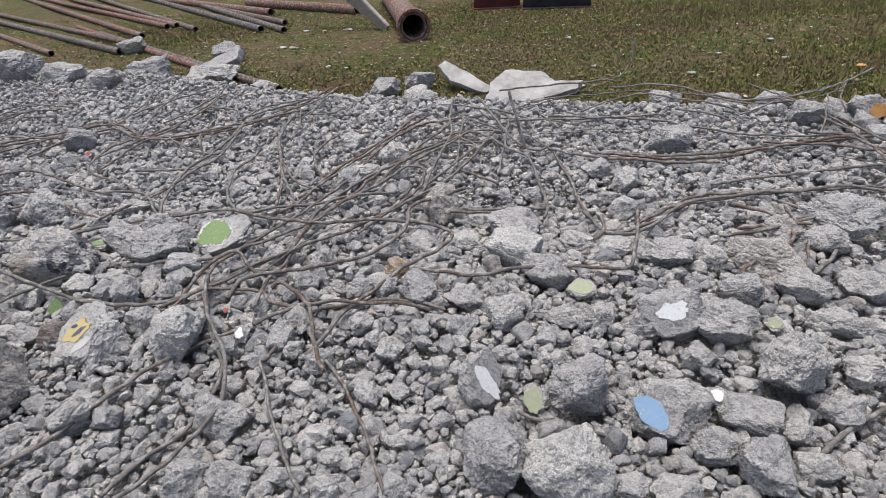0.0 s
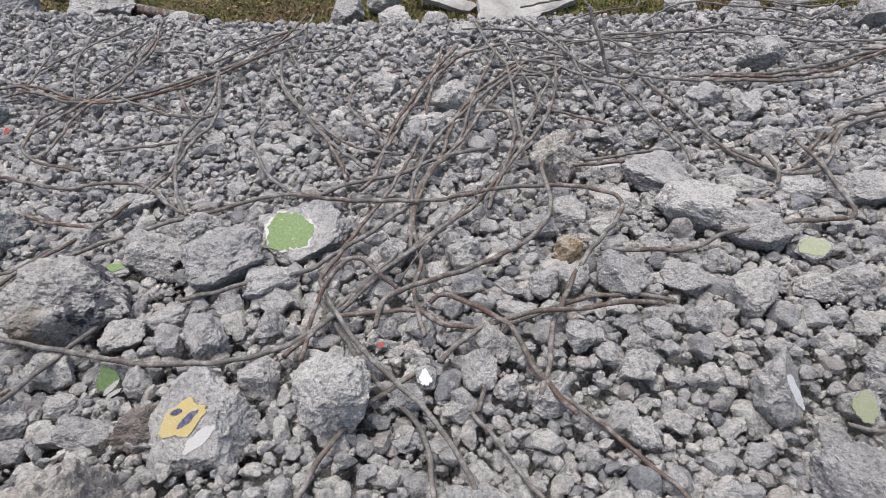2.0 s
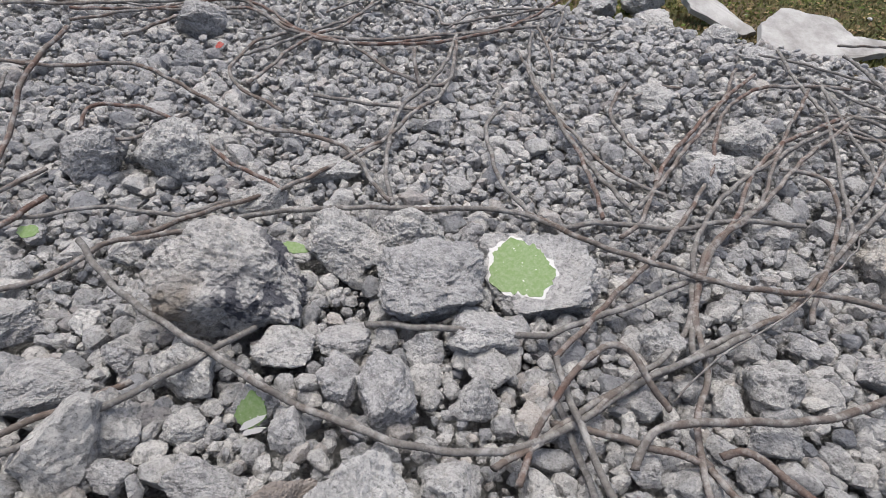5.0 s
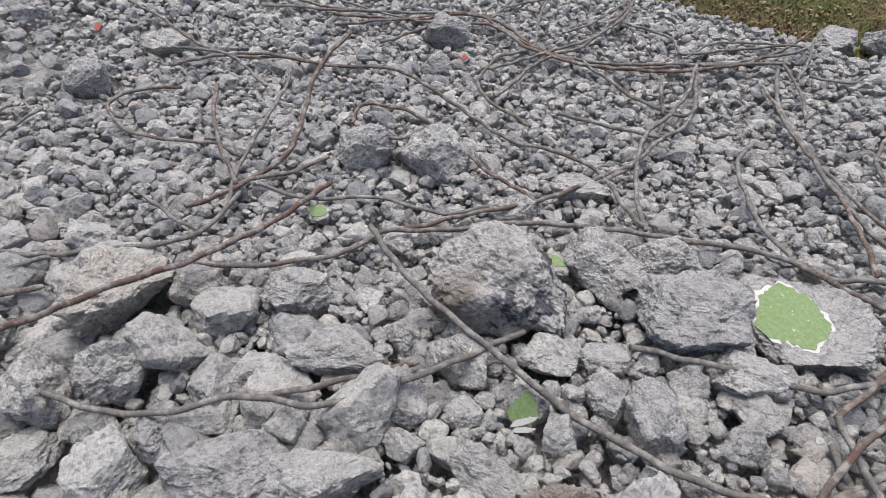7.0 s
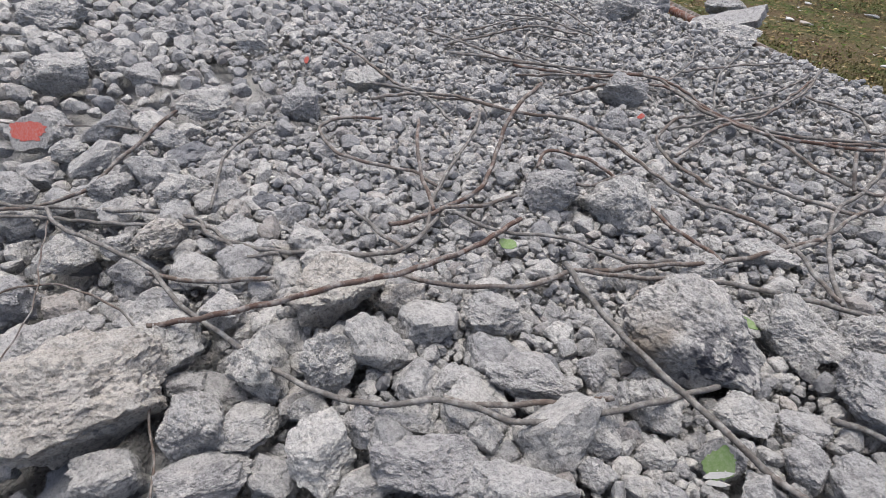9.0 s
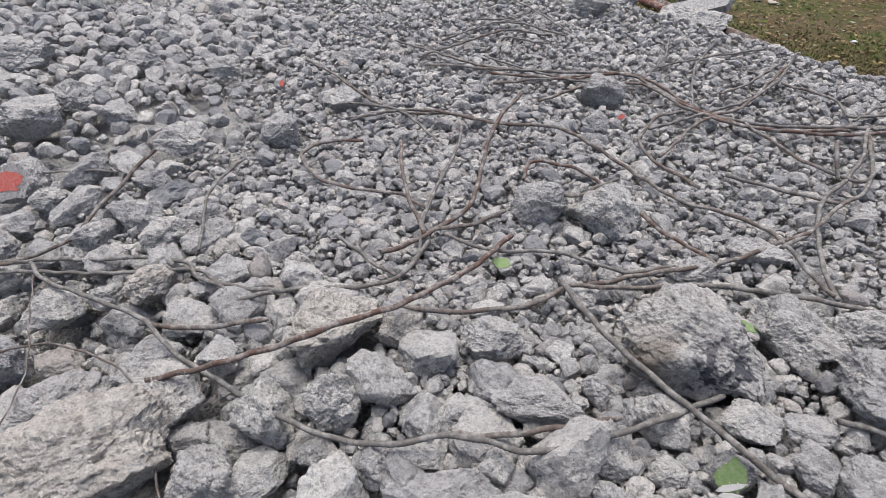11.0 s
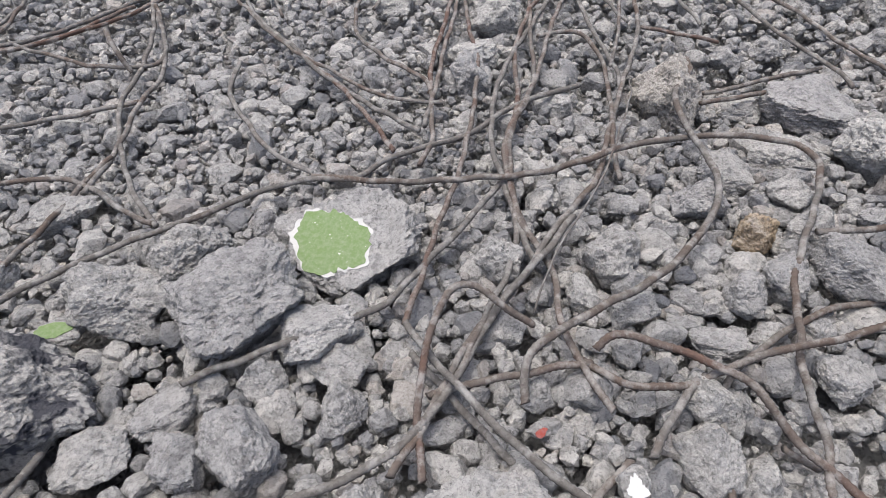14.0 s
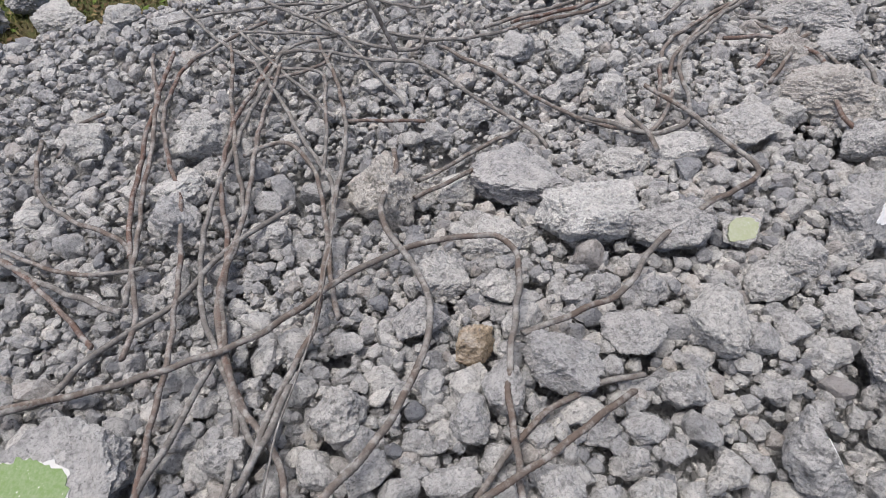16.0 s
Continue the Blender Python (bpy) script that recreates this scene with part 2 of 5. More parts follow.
def broken_form(seed, level, rough=1.0, planes=15):
    """A broken lump that fills the cube from -1 to 1: flat fracture faces, worn edges, lumps and pits."""
    rng = np.random.default_rng(seed)
    d, f = BALLS[level]
    k = np.arange(planes) + 0.5
    tilt, round_ = np.arccos(1 - 2 * k / planes), np.pi * (1 + 5**0.5) * k
    normals = np.stack([np.cos(round_) * np.sin(tilt), np.sin(round_) * np.sin(tilt), np.cos(tilt)], 1) + rng.normal(0, 0.28, (planes, 3))
    normals /= np.linalg.norm(normals, axis=1)[:, None]
    reach = rng.uniform(0.62, 1.0, planes)
    p = 30.0 if level > 3 else 56.0
    r = ((np.clip(d @ normals.T, 0, None) / reach) ** p).sum(1)
    r = np.minimum((r + 0.9**p * 0.2) ** (-1 / p), 1.35)
    v = d * r[:, None]
    shift = Vector(rng.uniform(-50, 50, 3))
    if level > 2:
        spots = [Vector(q) for q in v]
        bends = np.array([noise.noise(q * 1.3 + shift) for q in spots])
        lumps = np.array([noise.fractal(q * 2.6 + shift, 0.6, 2.2, 5) for q in spots])
        pits = np.array([noise.turbulence(q * 4.6 + shift, 3, False) - 0.40 for q in spots])
        grow = 0.15 * bends + 0.12 * lumps - 0.22 * np.clip(pits, 0, None)
        if level > 4:
            bites = np.array([noise.noise(q * 9.0 + shift) for q in spots])
            crumbs = np.array([noise.noise(q * 19.0 + shift) for q in spots])
            grow = grow - 0.07 * np.clip(bites - 0.12, 0, None) + 0.022 * bites + 0.022 * crumbs
        v = v * (1 + rough * grow)[:, None]
    elif level == 2:
        lumps = np.array([noise.noise(Vector(q) * 2.3 + shift) for q in v])
        v = v * (1 + 0.12 * lumps + rng.normal(0, 0.02, len(v)))[:, None]
    v = v - (v.max(0) + v.min(0)) / 2
    return v / np.abs(v).max(0), f


FORMS = {level: [broken_form(100 * level + n, level, rough=0.45 if level == 3 else 0.9, planes=13 if level < 4 else 15) for n in range(count)] for level, count in ((1, 24), (2, 24), (3, 30), (4, 22), (5, 20), (6, 16))}

# ---- ground and heap ----
def sheet(name, xs, ys, height, material):
    gx, gy = np.meshgrid(xs, ys)
    v = np.stack([gx.ravel(), gy.ravel(), height(gx, gy).ravel()], 1)
    a = np.arange(len(xs) * len(ys)).reshape(len(ys), len(xs))
    f = np.stack([a[:-1, :-1].ravel(), a[:-1, 1:].ravel(), a[1:, 1:].ravel(), a[1:, :-1].ravel()], 1)
    return new(name, mesh_of(name, v, f, material, True))


def swell(x, y):
    return 0.02 * np.sin(1.3 * x + 0.4 * y) * np.cos(0.9 * y - 0.3 * x) * smooth((np.hypot(x, y - 1) - 4) / 6)


outer = np.concatenate([-np.geomspace(900, 9, 20), np.arange(-8, 8.1, 0.5), np.geomspace(9, 900, 20)])
ground = sheet("ground", outer, outer, lambda x, y: -0.045 + swell(x, y) - 0.3 * smooth((edge(x) - 0.2 - y) / 0.5) * smooth((y + 6) / 2) * smooth((x + 9) / 1.5) * smooth((8 - x) / 1.5), SOIL)
tagged(ground, "flat ground of soil and thin trodden grass", "ground", kind="structure")


def hollow(x, y):
    """Where the near side of the heap falls away under the boulders."""
    return smooth((0.78 - y) / 0.3) * smooth((-0.3 - x) / 0.35)


def bed(x, y):
    z = heap(x, y) - 0.108 + 0.035 * smooth((y - 1.6) / 0.5) - 0.07 * hollow(x, y)
    w = 0.010 * np.sin(9.1 * x + 3 * np.sin(4.3 * y)) * np.sin(8.3 * y + 2 * np.sin(5.1 * x)) + 0.006 * np.sin(31 * x + 17 * y) * np.sin(27 * y - 13 * x)
    k = smooth((y - edge(x) - 0.28 + 0.06 * np.sin(7 * x) + 0.04 * np.sin(17 * x + 1)) / 0.2)
    return (z + w) * (1 - k) - 0.12 * k


rubble_bed = sheet("rubble_bed", np.arange(-8, 7.01, 0.045), np.arange(-2.6, 6.2, 0.045), bed, DUST)
tagged(rubble_bed, "grey concrete dust and grit under the rubble", "rubble", kind="structure")

# ---- chunks of broken concrete, each a thing of its own ----
LOOKS = {
    "concrete grey": "rough grey lump of broken concrete lying on the rubble",
    "concrete pale": "pale dusty lump of broken concrete among the rubble",
    "concrete buff": "buff-grey boulder of broken concrete with pitted faces",
    "concrete dark": "dark grey lump of broken concrete in the rubble",
    "concrete with tar marks": "large concrete block with black tar stains on its face",
    "concrete ochre": "ochre-stained lump of broken masonry",
    "brick lump": "reddish broken lump of brick and mortar",
}
footprints = []
shared = {}
turn = itertools.count()


def chunk(x, y, z, w, d, h, yaw, material):
    """A lump of the given width, depth and height about its middle."""
    n = next(turn)
    level = 6 if w > 0.11 else 5 if w > 0.06 else 4
    form = n * 7 % len(FORMS[level]) if n else 3
    key = (level, form, material.name)
    if key not in shared:
        shared[key] = mesh_of("concrete_chunk", *FORMS[level][form], material)
    ob = new("concrete_chunk", shared[key])
    flip = 180 * (n // 3 % 2)
    ob.matrix_world = pose(x, y, z, flip, 0, yaw) @ Matrix.Diagonal((w / 2, d / 2, h / 2, 1))
    footprints.append((x, y, w / 2, d / 2, radians(yaw), z))
    return tagged(ob, LOOKS[material.name], "rubble", "lumps of broken concrete")


def painted_chunk(place, size, yaw, seed, facing, cut, patches, material, label):
    """A lump with one flat old wall face, on which paint is left. facing: the face's direction; cut: its distance from the middle;
    patches: name, material, place on the face, radii, turn, raggedness, label."""
    v, f = broken_form(seed, 6 if size[0] > 0.12 else 5, 0.9)
    v = v * (np.array(size) / 2)
    n = Vector(facing).normalized()
    side = Vector((0, 0, 1)).cross(n)
    side = side.normalized() if side.length > 0.01 else Vector((1, 0, 0))
    up = n.cross(side)
    away = np.min([np.hypot(v @ np.array(side) - at[0], v @ np.array(up) - at[1]) / max(radii) for _, _, at, radii, _, _, _ in patches], axis=0)
    over = np.clip(v @ np.array(n) - cut, 0, None) * (1 - 0.6 * smooth((away - 1.2) / 0.8))
    v = v - over[:, None] * np.array(n)
    ob = new("painted_concrete_chunk", mesh_of("painted_concrete_chunk", v, f, material))
    ob.matrix_world = pose(*place, 0, 0, yaw)
    for k, (name, paint, at, radii, spin, ragged, text) in enumerate(patches):
        bm = bmesh.new()
        rim, count = [], 72
        for lift in (-0.003, 0.0012 + 0.0008 * k):
            ring = []
            for a in range(count):
                t = 2 * math.pi * a / count
                q = Vector((math.cos(t) * 1.4, math.sin(t) * 1.4, seed * 3.7 + 0.16 * k))
                r = 1 + ragged * (noise.noise(q) + 0.5 * noise.noise(q * 3.3) + 0.3 * noise.noise(q * 9) + 0.15 * noise.noise(q * 21))
                c, s = math.cos(t) * radii[0] * r, math.sin(t) * radii[1] * r
                c, s = c * math.cos(spin) - s * math.sin(spin), c * math.sin(spin) + s * math.cos(spin)
                ring.append(bm.verts.new(n * (cut + lift) + side * (at[0] + c) + up * (at[1] + s)))
            rim.append(ring)
        for a in range(count):
            b = (a + 1) % count
            bm.faces.new((rim[0][a], rim[0][b], rim[1][b], rim[1][a]))
        bm.faces.new(rim[1])
        part(name, bm, paint, ob, text)
    footprints.append((place[0], place[1], size[0] / 2, size[1] / 2, radians(yaw), place[2]))
    return tagged(ob, label, "rubble", "lumps of broken concrete")


def tube(points, radius, step, sides=8, ribs=0.0, rng=None):
    """Vertices and faces of a bar that runs smoothly through the points, with cross ribs."""
    p = np.array(points, float)
    p = np.vstack([2 * p[0] - p[1], p, 2 * p[-1] - p[-2]])
    way = []
    for a, b, c, d in zip(p, p[1:], p[2:], p[3:]):
        t = np.linspace(0, 1, 24, endpoint=False)[:, None]
        way.append(0.5 * (2 * b + (c - a) * t + (2 * a - 5 * b + 4 * c - d) * t**2 + (3 * b - a - 3 * c + d) * t**3))
    way = np.vstack(way + [p[-2:-1]])
    along = np.concatenate([[0], np.cumsum(np.linalg.norm(np.diff(way, axis=0), axis=1))])
    count = max(int(along[-1] / step), 4)
    s = np.linspace(0, along[-1], count)
    c = np.stack([np.interp(s, along, way[:, i]) for i in range(3)], 1)
    if rng is not None:
        for i in range(3):
            c[:, i] += 0.0016 * np.sin(s * rng.uniform(18, 40) + rng.uniform(0, 6)) + 0.001 * np.sin(s * rng.uniform(60, 90) + rng.uniform(0, 6))
    t = np.gradient(c, axis=0)
    t /= np.linalg.norm(t, axis=1)[:, None]
    a = np.cross(t, (0.13, 0.21, 1.0))
    a /= np.linalg.norm(a, axis=1)[:, None] + 1e-9
    b = np.cross(t, a)
    r = np.full(count, radius)
    if ribs:
        r[::2] *= 1 + ribs
    turn_ = 2 * np.pi * np.arange(sides) / sides
    skew = t[:, None] * (0.55 * step * np.cos(turn_) if ribs else 0 * turn_)[None, :, None]
    v = c[:, None] + skew + r[:, None, None] * (np.cos(turn_)[None, :, None] * a[:, None] + np.sin(turn_)[None, :, None] * b[:, None])
    n = np.arange(count * sides).reshape(count, sides)
    m = np.roll(n, -1, axis=1)
    f = np.stack([n[:-1].ravel(), m[:-1].ravel(), m[1:].ravel(), n[1:].ravel()], 1).tolist()
    f += [n[0][::-1].tolist(), n[-1].tolist()]
    return v.reshape(-1, 3), f


bars = itertools.count()


def rebar(radius, *points):
    k = next(bars)
    radius = radius * 0.54
    rng = np.random.default_rng(900 + k)
    thin = radius < 0.003
    near = min(p[1] for p in points) < 2.1
    v, f = tube(points, radius, 0.0042 if near and not thin else 0.010, 8, 0.0 if thin or not near else 0.24, rng)
    rusty = k % 3 == 0 and near
    ob = new("tie_wire" if thin else "rebar", mesh_of("rebar", v, f, RUSTY if rusty else STEEL, True))
    if thin:
        return tagged(ob, "thin bent steel wire over the rubble", "wire", "loose wires")
    text = "rust-brown bent ribbed steel rebar lying on rubble" if rusty else "dusty grey-brown bent ribbed steel rebar on rubble"
    return tagged(ob, text, "rebar", "loose bent rebars")


# ---- the chunks and bars where they lie ----
chunk(-0.310, 1.150, 0.084, 0.250, 0.200, 0.200, 12, MARKED)
chunk(-0.168, 1.315, 0.074, 0.170, 0.145, 0.135, 31, GREY)
chunk(0.004, 1.252, 0.074, 0.186, 0.158, 0.147, 24, GREY)
chunk(-0.182, 1.073, 0.039, 0.102, 0.086, 0.064, 39, GREY)
chunk(-0.006, 1.043, 0.046, 0.089, 0.111, 0.093, 31, GREY)
chunk(0.267, 0.873, 0.046, 0.151, 0.159, 0.158, 16, PALE)
chunk(0.845, 1.632, 0.062, 0.154, 0.174, 0.162, -17, BUFF)
chunk(1.111, 1.528, 0.036, 0.221, 0.167, 0.110, -29, DARK)
chunk(1.118, 1.324, 0.065, 0.188, 0.159, 0.128, -34, PALE)
chunk(1.317, 1.425, 0.042, 0.126, 0.089, 0.063, -38, GREY)
chunk(0.973, 1.405, 0.040, 0.143, 0.122, 0.073, -26, GREY)
chunk(0.550, 1.218, 0.058, 0.094, 0.085, 0.099, -7, GREY)
chunk(0.388, 1.254, 0.056, 0.079, 0.067, 0.082, 2, GREY)
chunk(0.102, 1.190, 0.052, 0.120, 0.102, 0.083, 20, PALE)
chunk(1.010, 1.088, 0.044, 0.111, 0.095, 0.077, -37, GREY)
chunk(0.875, 1.101, 0.052, 0.122, 0.104, 0.102, -29, GREY)
chunk(1.008, 0.979, 0.034, 0.084, 0.072, 0.065, -41, GREY)
chunk(1.129, 1.028, 0.047, 0.096, 0.120, 0.101, -44, GREY)
chunk(0.849, 0.884, 0.014, 0.066, 0.082, 0.069, -36, GREY)
chunk(0.752, 0.961, 0.033, 0.065, 0.076, 0.068, -26, GREY)
chunk(0.541, 0.907, 0.025, 0.076, 0.095, 0.080, -10, GREY)
chunk(0.590, 0.875, 0.008, 0.053, 0.066, 0.055, -15, GREY)
chunk(0.122, 0.917, 0.033, 0.090, 0.077, 0.074, 27, GREY)
chunk(0.023, 0.911, 0.027, 0.077, 0.065, 0.054, 34, GREY)
chunk(-0.116, 0.950, 0.032, 0.060, 0.075, 0.063, 41, GREY)
chunk(0.706, 1.113, 0.044, 0.067, 0.084, 0.070, -19, GREY)
chunk(0.788, 1.216, 0.051, 0.072, 0.061, 0.072, -21, OCHRE)
chunk(0.742, 1.309, 0.058, 0.094, 0.079, 0.078, -17, DARK)
chunk(0.495, 1.857, 0.089, 0.125, 0.106, 0.070, -2, PALE)
chunk(1.460, 1.618, 0.058, 0.083, 0.104, 0.087, -38, GREY)
chunk(0.800, 0.918, 0.020, 0.059, 0.050, 0.051, -31, GREY)
chunk(0.509, 1.069, 0.035, 0.045, 0.057, 0.048, -5, GREY)
chunk(-0.292, 0.992, 0.042, 0.086, 0.107, 0.090, 47, GREY)
chunk(-0.881, 0.821, 0.043, 0.194, 0.165, 0.138, 57, BUFF)
chunk(-0.766, 0.895, 0.038, 0.097, 0.083, 0.097, 49, BUFF)
chunk(-0.077, 1.366, 0.077, 0.134, 0.114, 0.132, 0, GREY)
chunk(-0.502, 0.683, -0.008, 0.175, 0.131, 0.087, 48, DARK)
chunk(-0.645, 0.595, -0.036, 0.108, 0.135, 0.113, 63, PALE)
chunk(-0.860, 0.631, -0.020, 0.116, 0.145, 0.122, 68, GREY)
chunk(-0.760, 0.714, 0.012, 0.120, 0.102, 0.124, 59, GREY)
chunk(-0.861, 0.498, -0.066, 0.121, 0.143, 0.128, 77, GREY)
chunk(-0.792, 0.562, -0.062, 0.123, 0.105, 0.064, 71, GREY)
chunk(-0.363, 0.728, 0.013, 0.163, 0.101, 0.081, 34, PALE)
chunk(-0.480, 0.908, 0.033, 0.157, 0.094, 0.079, 33, GREY)
chunk(-0.343, 0.881, 0.036, 0.089, 0.080, 0.094, 24, GREY)
chunk(-0.410, 0.997, 0.035, 0.062, 0.077, 0.065, 25, GREY)
chunk(-0.344, 0.990, 0.030, 0.046, 0.058, 0.049, 20, PALE)
chunk(-0.464, 0.769, 0.013, 0.059, 0.061, 0.062, 40, GREY)
chunk(-0.079, 1.047, 0.040, 0.068, 0.085, 0.071, 0, GREY)
chunk(-0.182, 0.847, 0.025, 0.124, 0.074, 0.062, 9, GREY)
chunk(-1.032, 0.558, -0.048, 0.116, 0.144, 0.121, 76, GREY)
chunk(-1.309, 0.694, -0.001, 0.125, 0.106, 0.100, 73, BUFF)
chunk(-0.566, 0.609, -0.049, 0.098, 0.070, 0.049, 59, GREY)
chunk(-0.781, 1.418, 0.082, 0.141, 0.119, 0.139, 32, GREY)
chunk(-0.639, 1.479, 0.088, 0.178, 0.151, 0.147, 25, GREY)
chunk(-0.568, 0.822, 0.019, 0.100, 0.069, 0.050, 43, GREY)
chunk(-0.578, 0.724, -0.006, 0.095, 0.064, 0.048, 50, GREY)
chunk(-0.685, 1.088, 0.039, 0.056, 0.069, 0.059, 37, GREY)
chunk(-1.433, 0.814, 0.030, 0.136, 0.116, 0.092, 69, GREY)
chunk(-1.838, 1.113, 0.052, 0.173, 0.147, 0.099, 65, GREY)
chunk(-1.634, 1.314, 0.072, 0.121, 0.151, 0.127, 57, GREY)
chunk(-0.973, 2.147, 0.122, 0.148, 0.126, 0.124, 25, GREY)
chunk(-1.658, 1.604, 0.082, 0.144, 0.122, 0.098, 50, GREY)
chunk(0.125, 1.130, 0.042, 0.082, 0.070, 0.060, -14, GREY)
chunk(-1.259, 0.850, 0.027, 0.066, 0.060, 0.069, 65, BUFF)
chunk(-0.305, 1.555, 0.070, 0.137, 0.082, 0.068, 9, GREY)
chunk(-1.011, 0.388, -0.060, 0.290, 0.200, 0.235, 69, BUFF)
chunk(-1.232, 0.415, -0.082, 0.227, 0.193, 0.132, 80, DARK)
chunk(-0.886, 0.363, -0.097, 0.106, 0.090, 0.088, 79, GREY)
chunk(-0.771, 0.461, -0.089, 0.159, 0.096, 0.080, 69, DARK)
chunk(-1.146, 0.577, -0.051, 0.145, 0.124, 0.083, 70, GREY)
chunk(-2.391, 1.070, 0.062, 0.157, 0.133, 0.144, 69, GREY)
chunk(-2.345, 0.885, 0.049, 0.202, 0.172, 0.141, 73, GREY)
chunk(-3.014, 1.135, 0.067, 0.276, 0.235, 0.149, 72, GREY)
chunk(-0.627, 0.663, -0.017, 0.081, 0.078, 0.085, 47, GREY)
chunk(-0.944, 0.532, -0.072, 0.080, 0.068, 0.067, 68, GREY)
chunk(-0.739, 0.642, -0.038, 0.076, 0.063, 0.038, 55, GREY)
chunk(0.778, 1.127, 0.045, 0.068, 0.086, 0.072, -36, GREY)
chunk(0.545, 1.128, 0.044, 0.071, 0.060, 0.067, -8, GREY)
chunk(0.636, 1.052, 0.032, 0.085, 0.054, 0.043, -24, GREY)
chunk(0.487, 1.173, 0.043, 0.052, 0.064, 0.054, 0, GREY)
chunk(1.360, 1.046, 0.040, 0.099, 0.084, 0.073, -69, GREY)
chunk(1.836, 1.301, 0.071, 0.216, 0.183, 0.128, -66, BUFF)
chunk(0.888, 1.283, 0.052, 0.078, 0.066, 0.064, -35, GREY)
chunk(0.824, 1.373, 0.051, 0.101, 0.086, 0.070, -27, GREY)
chunk(1.501, 1.341, 0.060, 0.096, 0.081, 0.080, -58, GREY)
chunk(1.687, 1.322, 0.056, 0.087, 0.074, 0.068, -63, GREY)
chunk(1.917, 1.473, 0.071, 0.125, 0.106, 0.090, -62, BUFF)
chunk(1.549, 1.008, 0.036, 0.062, 0.077, 0.065, -75, GREY)
chunk(0.622, 1.649, 0.062, 0.055, 0.069, 0.058, -8, GREY)
chunk(1.097, 1.138, 0.044, 0.063, 0.064, 0.066, -55, GREY)
chunk(1.040, 1.187, 0.045, 0.058, 0.050, 0.060, -50, GREY)
chunk(1.231, 0.963, 0.025, 0.073, 0.061, 0.037, -72, GREY)
chunk(1.321, 0.929, 0.022, 0.065, 0.055, 0.049, -76, GREY)
chunk(0.974, 0.856, -0.000, 0.047, 0.059, 0.050, -74, GREY)
chunk(0.923, 0.921, 0.018, 0.040, 0.050, 0.042, -65, GREY)
chunk(0.368, 2.145, 0.110, 0.114, 0.097, 0.082, 4, GREY)
chunk(0.505, 0.644, -0.014, 0.137, 0.116, 0.129, 39, GREY)
chunk(1.657, 0.997, 0.052, 0.136, 0.115, 0.124, -17, GREY)
chunk(1.775, 0.880, 0.038, 0.150, 0.185, 0.158, -24, GREY)
chunk(1.310, 0.808, 0.012, 0.141, 0.177, 0.148, -3, GREY)
chunk(1.136, 0.611, -0.011, 0.140, 0.175, 0.147, 7, DARK)
chunk(1.279, 0.574, 0.001, 0.211, 0.179, 0.196, -1, PALE)
chunk(1.668, 0.633, -0.015, 0.121, 0.119, 0.127, -24, GREY)
chunk(1.660, 0.775, -0.015, 0.145, 0.124, 0.081, -21, GREY)
chunk(1.593, 0.689, -0.024, 0.116, 0.099, 0.083, -19, GREY)
chunk(1.933, 1.058, 0.040, 0.136, 0.094, 0.068, -27, GREY)
chunk(2.087, 1.528, 0.087, 0.253, 0.215, 0.134, -24, GREY)
chunk(1.727, 1.169, 0.055, 0.118, 0.101, 0.099, -18, GREY)
chunk(1.880, 1.181, 0.054, 0.132, 0.112, 0.093, -23, GREY)
chunk(2.029, 1.190, 0.055, 0.130, 0.111, 0.092, -27, GREY)
chunk(1.925, 0.894, 0.022, 0.100, 0.085, 0.083, -29, GREY)
chunk(0.498, 0.489, -0.030, 0.101, 0.107, 0.106, 44, GREY)
chunk(0.599, 0.493, -0.030, 0.100, 0.092, 0.105, 40, GREY)
chunk(1.580, 1.328, 0.061, 0.130, 0.111, 0.084, -11, GREY)
chunk(1.472, 1.021, 0.040, 0.099, 0.084, 0.076, -9, GREY)
chunk(0.817, 0.760, -0.023, 0.061, 0.076, 0.064, 22, GREY)
chunk(1.426, 1.380, 0.055, 0.119, 0.101, 0.066, -6, PALE)
chunk(0.581, 0.967, 0.037, 0.089, 0.075, 0.079, -47, GREY)
chunk(0.123, 1.077, 0.041, 0.065, 0.070, 0.069, 16, GREY)
chunk(0.023, 1.137, 0.044, 0.064, 0.061, 0.067, 24, GREY)
chunk(-0.106, 1.123, 0.037, 0.090, 0.072, 0.045, 37, GREY)
chunk(0.473, 1.784, 0.092, 0.092, 0.115, 0.096, -11, GREY)
chunk(0.939, 1.067, 0.035, 0.048, 0.059, 0.050, -59, GREY)
chunk(0.458, 1.047, 0.031, 0.036, 0.045, 0.038, -29, GREY)
chunk(-0.126, 0.601, 0.072, 0.270, 0.266, 0.283, 49, BUFF)
chunk(0.669, 0.842, 0.001, 0.080, 0.068, 0.070, 3, GREY)
chunk(0.239, 0.604, -0.001, 0.067, 0.079, 0.070, 33, GREY)
chunk(0.400, 0.872, 0.006, 0.077, 0.066, 0.051, 18, GREY)
chunk(0.994, 1.584, 0.023, 0.104, 0.076, 0.052, -8, GREY)
chunk(-0.503, 1.034, 0.032, 0.058, 0.049, 0.044, 23, PALE)
chunk(-0.255, 0.918, 0.026, 0.065, 0.056, 0.049, 211, GREY)
chunk(-0.304, 0.825, 0.020, 0.073, 0.051, 0.051, 17, GREY)
chunk(0.360, 1.141, 0.041, 0.072, 0.061, 0.054, 23, GREY)
chunk(0.587, 1.998, 0.108, 0.152, 0.130, 0.106, 13, GREY)
chunk(-0.398, 1.407, 0.064, 0.111, 0.086, 0.078, 198, GREY)
chunk(-0.898, 1.952, 0.097, 0.101, 0.086, 0.076, 190, GREY)
